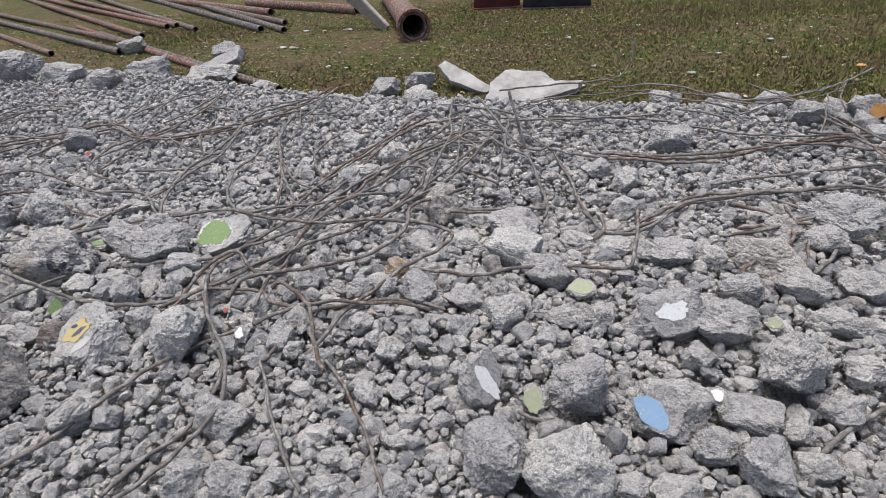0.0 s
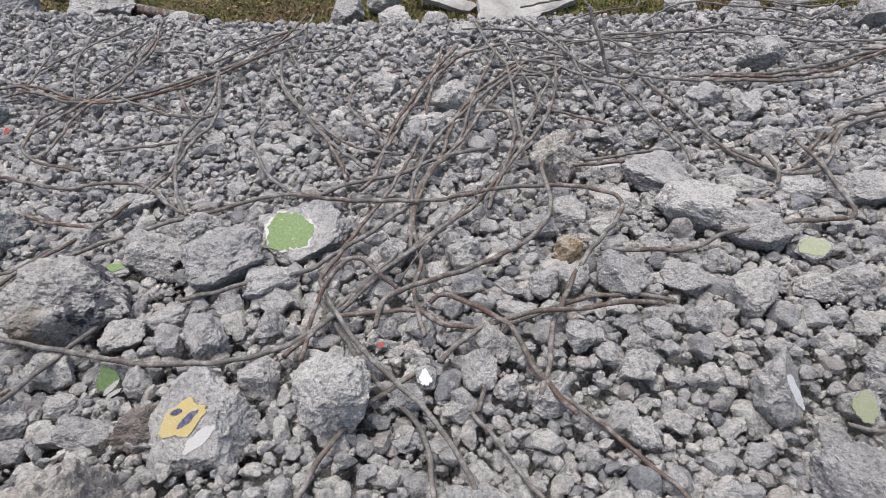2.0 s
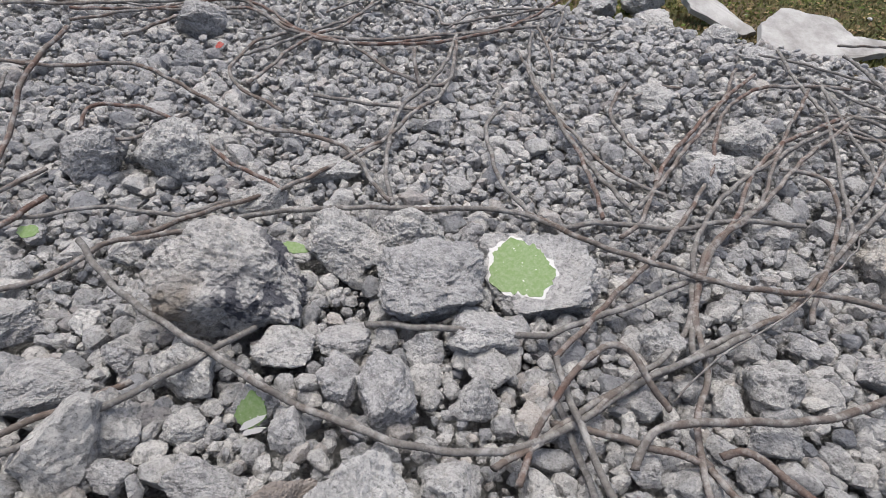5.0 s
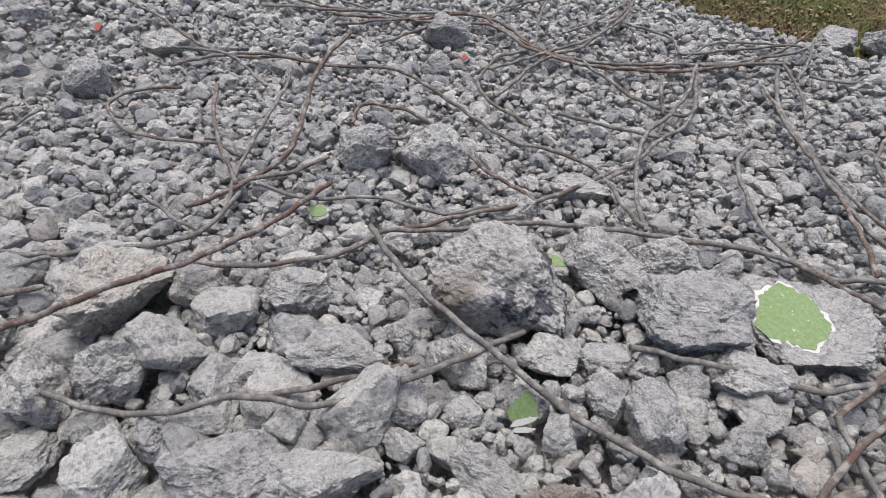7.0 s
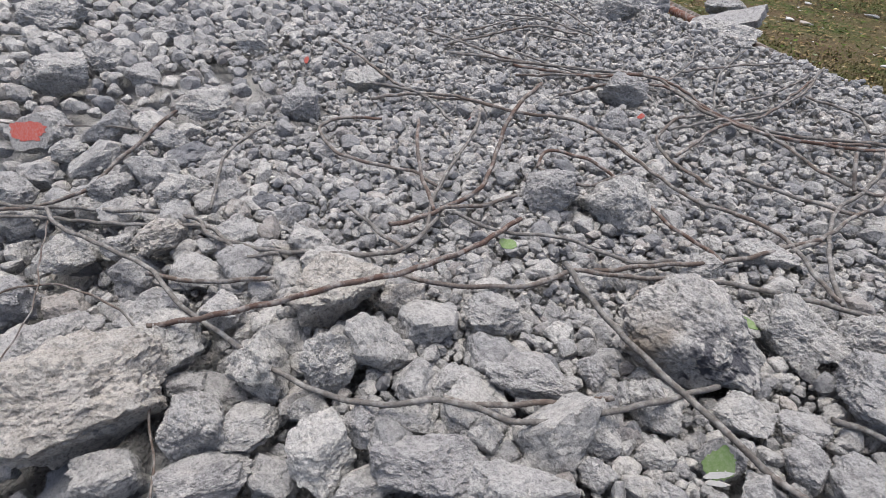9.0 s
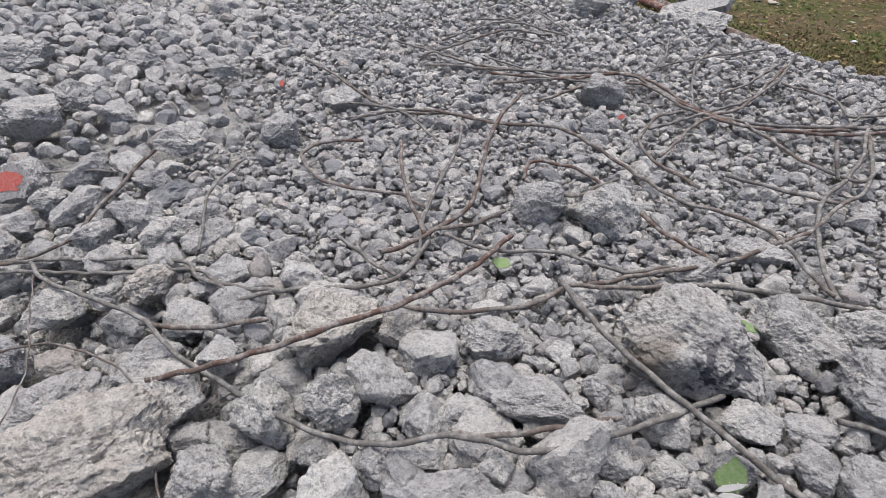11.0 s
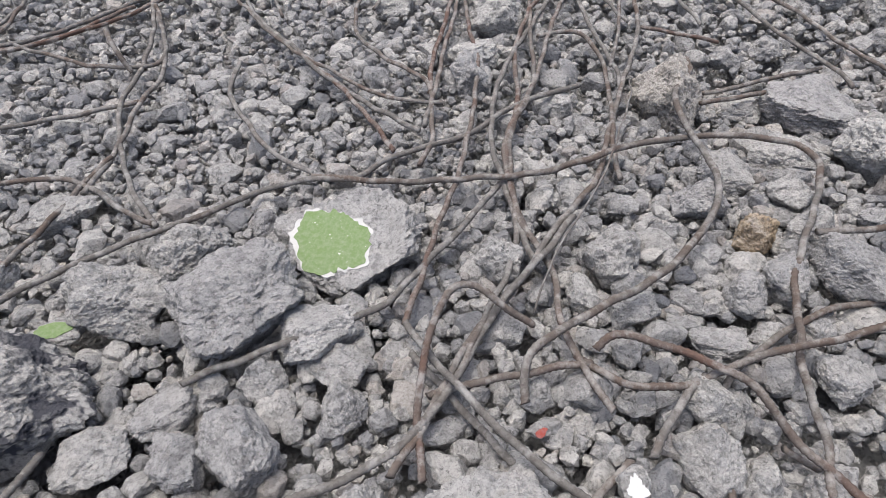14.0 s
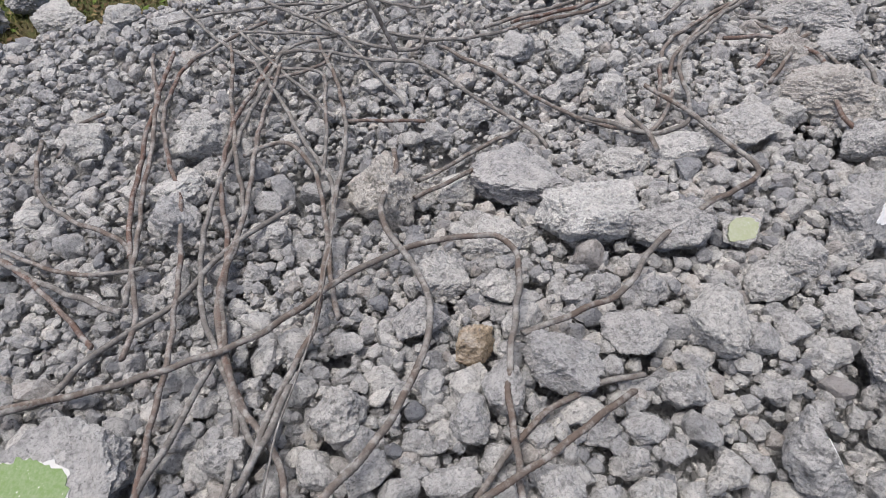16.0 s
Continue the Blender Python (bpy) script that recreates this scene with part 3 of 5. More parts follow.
chunk(0.165, 3.424, 0.002, 0.223, 0.189, 0.135, 208, GREY)
chunk(0.372, 3.528, 0.009, 0.204, 0.173, 0.153, 19, GREY)
chunk(-0.547, 1.194, 0.042, 0.064, 0.054, 0.048, 195, GREY)
chunk(-0.154, 1.881, 0.084, 0.062, 0.052, 0.046, 28, GREY)
chunk(0.027, 1.448, 0.058, 0.063, 0.054, 0.047, 21, DARK)
chunk(-1.028, 0.670, -0.018, 0.104, 0.088, 0.073, 222, GREY)
chunk(-1.445, 0.411, -0.088, 0.157, 0.110, 0.110, 213, DARK)
chunk(-1.617, 0.714, -0.001, 0.110, 0.094, 0.077, 213, GREY)
chunk(-1.699, 0.930, 0.033, 0.101, 0.086, 0.071, 221, GREY)
chunk(-1.400, 0.634, -0.035, 0.084, 0.072, 0.063, 209, GREY)
chunk(-1.474, 0.548, -0.060, 0.132, 0.112, 0.092, 224, GREY)
chunk(-1.212, 0.897, 0.022, 0.053, 0.045, 0.039, 224, GREY)
chunk(-1.854, 0.564, -0.056, 0.122, 0.103, 0.085, 221, GREY)
chunk(-1.874, 0.725, 0.002, 0.106, 0.090, 0.074, 221, GREY)
chunk(-2.182, 1.099, 0.048, 0.128, 0.108, 0.090, 40, GREY)
chunk(-2.251, 1.565, 0.079, 0.140, 0.119, 0.098, 211, GREY)
chunk(-2.555, 1.408, 0.072, 0.152, 0.129, 0.106, 41, GREY)
chunk(-1.356, 1.185, 0.041, 0.061, 0.052, 0.044, 47, GREY)
chunk(-1.930, 1.950, 0.098, 0.115, 0.098, 0.081, 28, GREY)
chunk(-0.785, 1.649, 0.072, 0.076, 0.064, 0.053, 41, GREY)
chunk(-1.432, 0.920, 0.028, 0.074, 0.063, 0.056, 46, GREY)
chunk(1.224, 1.204, 0.062, 0.165, 0.110, 0.115, 333, GREY)
chunk(1.276, 1.038, 0.039, 0.091, 0.078, 0.069, 335, GREY)
chunk(0.622, 1.339, 0.049, 0.052, 0.044, 0.039, 152, GREY)
chunk(0.862, 0.940, 0.023, 0.062, 0.046, 0.047, 329, GREY)
chunk(0.912, 0.866, -0.001, 0.047, 0.040, 0.035, 327, GREY)
chunk(1.019, 0.927, 0.018, 0.051, 0.043, 0.038, 155, GREY)
chunk(0.780, 1.039, 0.029, 0.046, 0.039, 0.035, 163, GREY)
chunk(0.856, 0.995, 0.028, 0.055, 0.047, 0.041, 346, GREY)
chunk(0.911, 0.965, 0.027, 0.064, 0.049, 0.045, 335, GREY)
chunk(0.709, 1.053, 0.032, 0.053, 0.044, 0.040, 343, GREY)
chunk(0.630, 1.127, 0.036, 0.054, 0.038, 0.039, 336, GREY)
chunk(1.442, 1.229, 0.043, 0.058, 0.049, 0.043, 146, GREY)
chunk(0.549, 1.578, 0.059, 0.050, 0.042, 0.037, 335, GREY)
chunk(0.578, 2.726, 0.137, 0.114, 0.097, 0.074, 323, GREY)
chunk(0.426, 3.267, -0.005, 0.195, 0.166, 0.117, 152, GREY)
chunk(1.095, 2.183, 0.108, 0.091, 0.078, 0.064, 148, GREY)
chunk(1.058, 1.767, 0.040, 0.073, 0.062, 0.051, 158, GREY)
chunk(1.169, 1.777, 0.045, 0.076, 0.065, 0.053, 328, GREY)
chunk(1.418, 1.713, 0.054, 0.081, 0.069, 0.057, 159, GREY)
chunk(1.582, 1.532, 0.058, 0.068, 0.058, 0.048, 331, GREY)
chunk(1.230, 0.900, 0.012, 0.059, 0.050, 0.044, 341, GREY)
chunk(1.125, 0.901, 0.012, 0.054, 0.046, 0.041, 154, GREY)
chunk(0.698, 2.605, 0.124, 0.123, 0.105, 0.065, 332, PALE)
chunk(0.993, 1.202, 0.042, 0.063, 0.043, 0.044, 165, GREY)
chunk(0.161, 0.575, 0.014, 0.110, 0.093, 0.082, 192, GREY)
chunk(0.794, 0.583, -0.040, 0.066, 0.056, 0.049, 186, GREY)
chunk(-0.077, 0.825, 0.018, 0.057, 0.049, 0.043, 8, GREY)
chunk(-0.616, 0.984, 0.041, 0.126, 0.108, 0.088, 16, GREY)
chunk(0.805, 0.506, -0.042, 0.085, 0.055, 0.059, 22, GREY)
chunk(0.691, 0.526, -0.044, 0.064, 0.055, 0.048, 1, GREY)
chunk(0.921, 0.646, -0.038, 0.057, 0.049, 0.041, 20, GREY)
chunk(1.005, 0.708, -0.033, 0.060, 0.051, 0.045, 5, GREY)
chunk(0.888, 0.780, -0.024, 0.061, 0.052, 0.045, 188, GREY)
chunk(1.859, 0.799, -0.010, 0.103, 0.087, 0.077, 16, GREY)
chunk(1.762, 0.662, -0.029, 0.095, 0.081, 0.071, 202, GREY)
chunk(1.588, 0.917, 0.023, 0.088, 0.074, 0.066, 11, GREY)
chunk(1.758, 0.748, -0.025, 0.084, 0.071, 0.063, 198, GREY)
chunk(0.738, 0.637, -0.036, 0.067, 0.057, 0.050, 16, GREY)
chunk(0.936, 0.526, -0.042, 0.074, 0.063, 0.055, 189, GREY)
chunk(1.408, 0.576, -0.039, 0.074, 0.063, 0.055, 197, GREY)
chunk(1.490, 0.571, -0.035, 0.099, 0.083, 0.069, 198, GREY)
chunk(2.009, 1.409, 0.068, 0.130, 0.110, 0.091, 193, GREY)
chunk(1.677, 2.121, 0.118, 0.164, 0.140, 0.115, 11, GREY)
chunk(1.486, 1.806, 0.085, 0.124, 0.105, 0.087, 203, GREY)
chunk(2.325, 3.070, -0.009, 0.199, 0.169, 0.106, 5, GREY)
chunk(2.062, 2.977, -0.004, 0.224, 0.190, 0.120, 1, GREY)
chunk(1.389, 1.898, 0.091, 0.106, 0.091, 0.074, 205, GREY)
chunk(2.254, 2.380, 0.134, 0.161, 0.137, 0.113, 7, GREY)
chunk(-1.479, 4.530, 0.029, 0.276, 0.235, 0.207, 6, GREY)
chunk(-2.730, 5.080, 0.017, 0.290, 0.246, 0.174, 195, GREY)
chunk(-1.739, 3.840, 0.045, 0.356, 0.303, 0.246, 21, DARK)
chunk(-1.225, 3.812, 0.017, 0.356, 0.303, 0.175, 186, GREY)
chunk(-2.370, 3.321, 0.220, 0.356, 0.303, 0.247, 192, GREY)
chunk(-0.738, 3.599, -0.015, 0.203, 0.173, 0.091, 200, GREY)
chunk(-1.911, 3.231, 0.194, 0.269, 0.228, 0.158, 203, GREY)
chunk(-1.520, 3.093, 0.186, 0.248, 0.211, 0.146, 13, GREY)
chunk(1.804, 3.097, -0.007, 0.195, 0.166, 0.111, 194, GREY)
chunk(0.366, 1.039, 0.032, 0.060, 0.051, 0.045, 175, GREY)
chunk(0.261, 1.062, 0.031, 0.051, 0.043, 0.037, 351, GREY)
chunk(0.880, 1.207, 0.046, 0.082, 0.069, 0.057, 7, GREY)
chunk(0.492, 0.838, -0.007, 0.063, 0.046, 0.045, 177, GREY)

BROWN = plain("brown plaster", (0.15, 0.13, 0.115), (0.21, 0.185, 0.165), 14, 0.85, 0.003)
LOOKS["brown plaster"] = "smooth brown shard of plaster beside a painted lump"
chunk(-0.075, 0.838, 0.031, 0.115, 0.070, 0.090, 24, BROWN)

# ---- pieces with paint, plaster or colour left on them ----
painted_chunk((0.169, 1.358, 0.056), (0.23, 0.20, 0.17), 8, 41, (-0.12, -0.30, 1.0), 0.037,
    [("plaster_rim", PLASTER, (-0.024, -0.012), (0.0540, 0.0665), 0.5, 0.34, "chipped white plaster edge"),
     ("paint_patch", GREEN_PAINT, (-0.024, -0.012), (0.051, 0.063), 0.5, 0.30, "flat green wall paint")],
    GREY, "concrete lump with a patch of green wall paint")
painted_chunk((0.032, 0.834, 0.021), (0.20, 0.20, 0.19), 25, 43, (-0.5, -0.42, 0.75), 0.048,
    [("plaster_rim", PLASTER, (0.030, -0.006), (0.036, 0.011), 0.9, 0.3, "white plaster"),
     ("paint_patch", YELLOW_PAINT, (-0.014, 0.016), (0.044, 0.028), 0.7, 0.3, "worn yellow paint"),
     ("paint_mark", NAVY_PAINT, (-0.002, 0.020), (0.021, 0.007), 0.9, 0.3, "dark blue painted mark"),
     ("paint_mark", NAVY_PAINT, (-0.028, 0.026), (0.010, 0.005), 0.5, 0.3, "dark blue painted mark")],
    PALE, "pale concrete lump with yellow and dark blue paint")
painted_chunk((1.498, 0.764, -0.003), (0.20, 0.17, 0.15), 0, 44, (-0.35, -0.72, 0.62), 0.043,
    [("paint_patch", BLUE_PAINT, (-0.020, -0.014), (0.045, 0.024), -0.5, 0.3, "light blue wall paint")],
    GREY, "concrete lump with a patch of light blue paint")
painted_chunk((1.544, 1.018, 0.070), (0.19, 0.14, 0.12), 0, 45, (-0.2, -0.85, 0.5), 0.029,
    [("paint_patch", WHITE_PAINT, (-0.012, 0.008), (0.038, 0.020), 0.4, 0.4, "bright white paint")],
    GREY, "grey concrete lump with a bright white painted face")
painted_chunk((1.086, 0.802, 0.006), (0.11, 0.12, 0.14), 0, 46, (0.75, -0.45, 0.5), 0.022,
    [("paint_patch", WHITE_PAINT, (0.0, 0.0), (0.018, 0.052), 0.2, 0.3, "white painted strip")],
    GREY, "concrete lump with a narrow white painted side")
painted_chunk((1.213, 0.763, -0.001), (0.06, 0.06, 0.07), 0, 47, (-0.1, -0.75, 0.7), 0.014,
    [("paint_patch", PALE_GREEN, (0.0, 0.0), (0.020, 0.026), 0.2, 0.3, "faded green paint")],
    GREY, "small concrete lump with faded green paint")
painted_chunk((1.771, 1.026, 0.045), (0.05, 0.05, 0.05), 0, 48, (0.0, -0.6, 0.8), 0.011,
    [("paint_patch", PALE_GREEN, (0.0, 0.0), (0.018, 0.012), 0.2, 0.3, "faded green paint")],
    GREY, "small concrete lump with faded green paint")
painted_chunk((-0.179, 0.970, 0.027), (0.075, 0.06, 0.08), 20, 49, (-0.15, -0.85, 0.6), 0.016,
    [("paint_patch", GREEN_PAINT, (0.0, 0.004), (0.021, 0.027), -0.3, 0.3, "green paint"),
     ("paint_stripe", PLASTER, (0.004, -0.012), (0.022, 0.005), 0.6, 0.3, "white painted stripe"),
     ("paint_stripe", PLASTER, (0.006, -0.024), (0.017, 0.004), 0.35, 0.3, "white painted stripe")],
    GREY, "concrete lump painted green with white stripes")
painted_chunk((-0.262, 1.281, 0.064), (0.075, 0.05, 0.04), 0, 50, (0.0, -0.25, 1.0), 0.009,
    [("paint_patch", GREEN_PAINT, (0.0, 0.0), (0.028, 0.011), 0.0, 0.25, "green paint")],
    GREY, "flat chip of concrete with green paint")
painted_chunk((-0.727, 1.176, 0.055), (0.055, 0.045, 0.04), 0, 51, (0.0, -0.4, 1.0), 0.009,
    [("paint_patch", GREEN_PAINT, (0.0, 0.0), (0.020, 0.013), 0.0, 0.3, "green paint")],
    GREY, "small chip of concrete with green paint")
painted_chunk((1.319, 1.139, 0.052), (0.08, 0.06, 0.06), 0, 52, (-0.1, -0.5, 0.9), 0.013,
    [("paint_patch", PALE_GREEN, (0.0, 0.0), (0.032, 0.020), 0.0, 0.25, "pale green plaster face")],
    PALE, "pale lump with a smooth greenish plaster face")
painted_chunk((-2.032, 0.717, 0.004), (0.24, 0.16, 0.13), 10, 53, (0.0, -0.85, 0.5), 0.032,
    [("paint_patch", RED_PAINT, (-0.012, -0.006), (0.082, 0.030), 0.25, 0.4, "bright red paint")],
    GREY, "concrete block with a strip of bright red paint")


def red_chip(place, size, seed):
    painted_chunk(place, (size, size * 0.8, size * 0.7), seed * 40, seed, (0.1, -0.8, 0.6), size * 0.16,
        [("paint_patch", RED_PAINT, (0.0, 0.0), (size * 0.26, size * 0.17), 0.5, 0.4, "red paint")], GREY, "small concrete chip with red paint")


red_chip((-1.970, 1.104, 0.051), 0.05, 60)
red_chip((-1.199, 1.617, 0.081), 0.05, 61)
red_chip((-0.678, 0.918, 0.039), 0.035, 62)
red_chip((0.354, 0.981, 0.044), 0.03, 63)
red_chip((-0.851, 2.027, 0.105), 0.045, 64)
red_chip((-1.952, 1.582, 0.080), 0.05, 65)
painted_chunk((2.469, 2.389, 0.150), (0.17, 0.14, 0.12), 0, 67, (0.1, -0.9, 0.35), 0.036,
    [("paint_patch", ORANGE, (0.02, -0.01), (0.034, 0.026), 0.0, 0.4, "orange fired clay face")],
    GREY, "lump of concrete with an orange clay face")
painted_chunk((0.440, 0.897, 0.029), (0.04, 0.04, 0.05), 0, 54, (-0.1, -0.6, 0.8), 0.014,
    [("paint_patch", WHITE_PAINT, (0.0, 0.0), (0.010, 0.015), 0.2, 0.6, "white paint")],
    PALE, "small pale lump with a white painted face")
painted_chunk((1.602, 0.805, 0.008), (0.045, 0.04, 0.04), 0, 55, (-0.1, -0.6, 0.8), 0.011,
    [("paint_patch", WHITE_PAINT, (0.0, 0.0), (0.014, 0.012), 0.2, 0.3, "white paint")],
    PALE, "small pale lump with a white painted face")

# ---- reinforcing bars ----
rebar(0.0080, (-0.813, 0.926, 0.058), (-0.769, 0.950, 0.058), (-0.708, 0.982, 0.060), (-0.656, 1.028, 0.062), (-0.607, 1.079, 0.066), (-0.584, 1.139, 0.070), (-0.569, 1.181, 0.074), (-0.485, 1.238, 0.076), (-0.404, 1.305, 0.080), (-0.352, 1.343, 0.083))
rebar(0.0085, (-0.400, 1.306, 0.081), (-0.310, 1.373, 0.084), (-0.175, 1.424, 0.088), (-0.061, 1.461, 0.090), (0.018, 1.490, 0.092), (0.110, 1.502, 0.093), (0.191, 1.487, 0.092), (0.264, 1.528, 0.093), (0.403, 1.553, 0.094), (0.500, 1.613, 0.097), (0.670, 1.675, 0.090))
rebar(0.0080, (-0.540, 1.209, 0.074), (-0.488, 1.281, 0.078), (-0.429, 1.348, 0.082), (-0.350, 1.437, 0.089), (-0.289, 1.561, 0.095), (-0.232, 1.659, 0.101))
rebar(0.0090, (-1.012, 1.677, 0.233), (-1.009, 1.578, 0.207), (-0.981, 1.484, 0.182), (-0.947, 1.407, 0.138), (-0.892, 1.282, 0.100), (-0.914, 1.194, 0.073), (-0.924, 1.086, 0.068), (-0.952, 1.038, 0.064))
rebar(0.0080, (-1.496, 1.483, 0.092), (-1.415, 1.641, 0.101), (-1.224, 1.672, 0.123), (-1.061, 1.678, 0.133), (-0.940, 1.752, 0.137), (-0.805, 1.730, 0.126), (-0.647, 1.681, 0.104), (-0.512, 1.627, 0.099), (-0.415, 1.635, 0.101), (-0.293, 1.608, 0.099), (-0.190, 1.502, 0.092), (-0.140, 1.461, 0.089))
rebar(0.0070, (-1.156, 1.601, 0.128), (-1.074, 1.468, 0.120), (-1.041, 1.371, 0.104), (-1.009, 1.288, 0.081), (-0.953, 1.176, 0.072), (-0.876, 1.073, 0.066))
rebar(0.0080, (-1.177, 1.356, 0.153), (-1.092, 1.267, 0.148), (-1.023, 1.207, 0.115), (-0.922, 1.147, 0.071))
rebar(0.0070, (-0.887, 1.175, 0.072), (-0.801, 1.179, 0.073), (-0.721, 1.211, 0.075), (-0.666, 1.258, 0.077), (-0.576, 1.278, 0.078), (-0.497, 1.294, 0.080), (-0.433, 1.355, 0.084))
rebar(0.0090, (-0.564, 1.126, 0.119), (-0.476, 1.071, 0.117), (-0.403, 1.039, 0.104), (-0.318, 1.017, 0.092), (-0.265, 1.008, 0.083), (-0.186, 0.983, 0.080), (-0.113, 0.976, 0.058), (-0.042, 0.966, 0.059), (0.025, 0.958, 0.059), (0.076, 0.963, 0.059), (0.145, 0.979, 0.061), (0.206, 1.005, 0.062), (0.264, 1.055, 0.066), (0.312, 1.119, 0.068), (0.381, 1.180, 0.083), (0.455, 1.236, 0.095), (0.509, 1.286, 0.099))
rebar(0.0075, (-0.874, 1.492, 0.091), (-0.884, 1.551, 0.116), (-0.788, 1.584, 0.117), (-0.717, 1.593, 0.098), (-0.619, 1.544, 0.095), (-0.503, 1.480, 0.092), (-0.405, 1.446, 0.088), (-0.355, 1.423, 0.088))
rebar(0.0070, (-0.867, 1.494, 0.092), (-0.751, 1.429, 0.118), (-0.701, 1.464, 0.120), (-0.660, 1.580, 0.126))
rebar(0.0085, (-0.137, 1.452, 0.089), (-0.185, 1.561, 0.096), (-0.224, 1.697, 0.103), (-0.239, 1.853, 0.113), (-0.215, 1.971, 0.119), (-0.207, 2.149, 0.130), (-0.226, 2.322, 0.141))
rebar(0.0090, (-0.234, 1.961, 0.119), (-0.254, 1.982, 0.161), (-0.268, 2.026, 0.193))
rebar(0.0080, (-0.215, 2.281, 0.137), (-0.175, 2.085, 0.126), (-0.171, 1.923, 0.116), (-0.202, 1.824, 0.112), (-0.234, 1.664, 0.101), (-0.265, 1.571, 0.096))
rebar(0.0085, (-1.626, 2.001, 0.122), (-1.297, 2.148, 0.132), (-0.979, 2.325, 0.142), (-0.838, 2.256, 0.137), (-0.697, 2.169, 0.132), (-0.512, 2.169, 0.132), (-0.331, 2.263, 0.138), (-0.137, 2.394, 0.145), (0.016, 2.507, 0.150))
rebar(0.0080, (-1.107, 1.950, 0.119), (-1.038, 2.146, 0.130), (-0.909, 2.275, 0.138), (-0.732, 2.203, 0.134), (-0.572, 2.138, 0.130), (-0.393, 2.182, 0.133), (-0.269, 2.289, 0.139))
rebar(0.0090, (-0.009, 2.440, 0.147), (0.021, 2.185, 0.133), (0.107, 1.978, 0.120), (0.182, 1.812, 0.110), (0.248, 1.698, 0.103), (0.327, 1.589, 0.097))
rebar(0.0080, (-0.000, 2.497, 0.150), (0.067, 2.294, 0.139), (0.096, 2.125, 0.129))
rebar(0.0080, (0.151, 1.878, 0.114), (0.225, 1.706, 0.105), (0.268, 1.544, 0.094))
rebar(0.0080, (-0.004, 1.938, 0.118), (-0.023, 1.821, 0.112), (0.018, 1.681, 0.103), (0.073, 1.570, 0.097), (0.125, 1.517, 0.092))
rebar(0.0080, (0.290, 2.182, 0.133), (0.267, 2.070, 0.126), (0.259, 1.972, 0.120), (0.299, 1.879, 0.114), (0.346, 1.798, 0.110), (0.373, 1.710, 0.105), (0.337, 1.593, 0.098))
rebar(0.0085, (0.369, 1.710, 0.104), (0.402, 1.826, 0.112), (0.442, 1.933, 0.118), (0.524, 2.130, 0.129), (0.645, 2.374, 0.144))
rebar(0.0080, (-0.462, 1.807, 0.111), (-0.332, 1.824, 0.111), (-0.206, 1.837, 0.112))
rebar(0.0075, (-0.495, 1.712, 0.104), (-0.577, 1.752, 0.107), (-0.665, 1.796, 0.109), (-0.727, 1.877, 0.116), (-0.746, 2.043, 0.125), (-0.702, 2.141, 0.130))
rebar(0.0075, (-0.638, 1.808, 0.111), (-0.637, 1.968, 0.120), (-0.630, 2.106, 0.128), (-0.562, 2.296, 0.139), (-0.553, 2.538, 0.153), (-0.547, 2.760, 0.165))
rebar(0.0080, (-0.520, 2.559, 0.154), (-0.343, 2.500, 0.151), (-0.280, 2.396, 0.145), (-0.146, 2.523, 0.152), (-0.011, 2.653, 0.160), (0.063, 2.636, 0.158), (0.050, 2.373, 0.144))
rebar(0.0080, (-0.210, 2.330, 0.141), (-0.084, 2.476, 0.149), (0.043, 2.654, 0.159), (0.078, 2.826, 0.169))
rebar(0.0070, (0.075, 2.434, 0.147), (0.187, 2.455, 0.148), (0.219, 2.526, 0.153))
rebar(0.0070, (-1.614, 1.580, 0.097), (-1.486, 1.613, 0.100), (-1.392, 1.620, 0.100), (-1.189, 1.531, 0.094))
rebar(0.0085, (0.888, 2.216, 0.135), (0.747, 2.041, 0.124), (0.650, 1.916, 0.117), (0.569, 1.800, 0.111), (0.489, 1.659, 0.101), (0.448, 1.530, 0.094), (0.437, 1.434, 0.088), (0.430, 1.350, 0.082), (0.429, 1.260, 0.078), (0.436, 1.224, 0.076))
rebar(0.0085, (0.850, 2.149, 0.132), (0.695, 1.905, 0.117), (0.590, 1.705, 0.099), (0.515, 1.593, 0.098), (0.470, 1.512, 0.092), (0.446, 1.432, 0.089), (0.436, 1.320, 0.082), (0.449, 1.212, 0.075), (0.435, 1.152, 0.072), (0.429, 1.095, 0.068), (0.437, 1.030, 0.062), (0.444, 0.976, 0.062))
rebar(0.0080, (0.647, 1.862, 0.114), (0.733, 1.862, 0.110), (0.754, 1.784, 0.096), (0.739, 1.684, 0.083), (0.676, 1.517, 0.082), (0.624, 1.368, 0.083))
rebar(0.0085, (-0.075, 1.141, 0.069), (-0.013, 1.160, 0.070), (0.067, 1.168, 0.082), (0.131, 1.186, 0.074), (0.189, 1.203, 0.073), (0.241, 1.239, 0.077), (0.310, 1.298, 0.079), (0.373, 1.357, 0.082), (0.431, 1.413, 0.086))
rebar(0.0085, (0.203, 0.945, 0.059), (0.212, 1.014, 0.063), (0.228, 1.062, 0.087), (0.252, 1.114, 0.110), (0.286, 1.166, 0.122), (0.316, 1.169, 0.121), (0.350, 1.143, 0.101), (0.392, 1.119, 0.067))
rebar(0.0085, (0.169, 0.961, 0.058), (0.216, 1.014, 0.063), (0.274, 1.083, 0.067), (0.330, 1.143, 0.069), (0.395, 1.194, 0.082), (0.460, 1.257, 0.088), (0.532, 1.325, 0.091), (0.605, 1.404, 0.087), (0.711, 1.584, 0.081), (0.823, 1.756, 0.088), (0.906, 1.913, 0.113), (0.982, 2.214, 0.136))
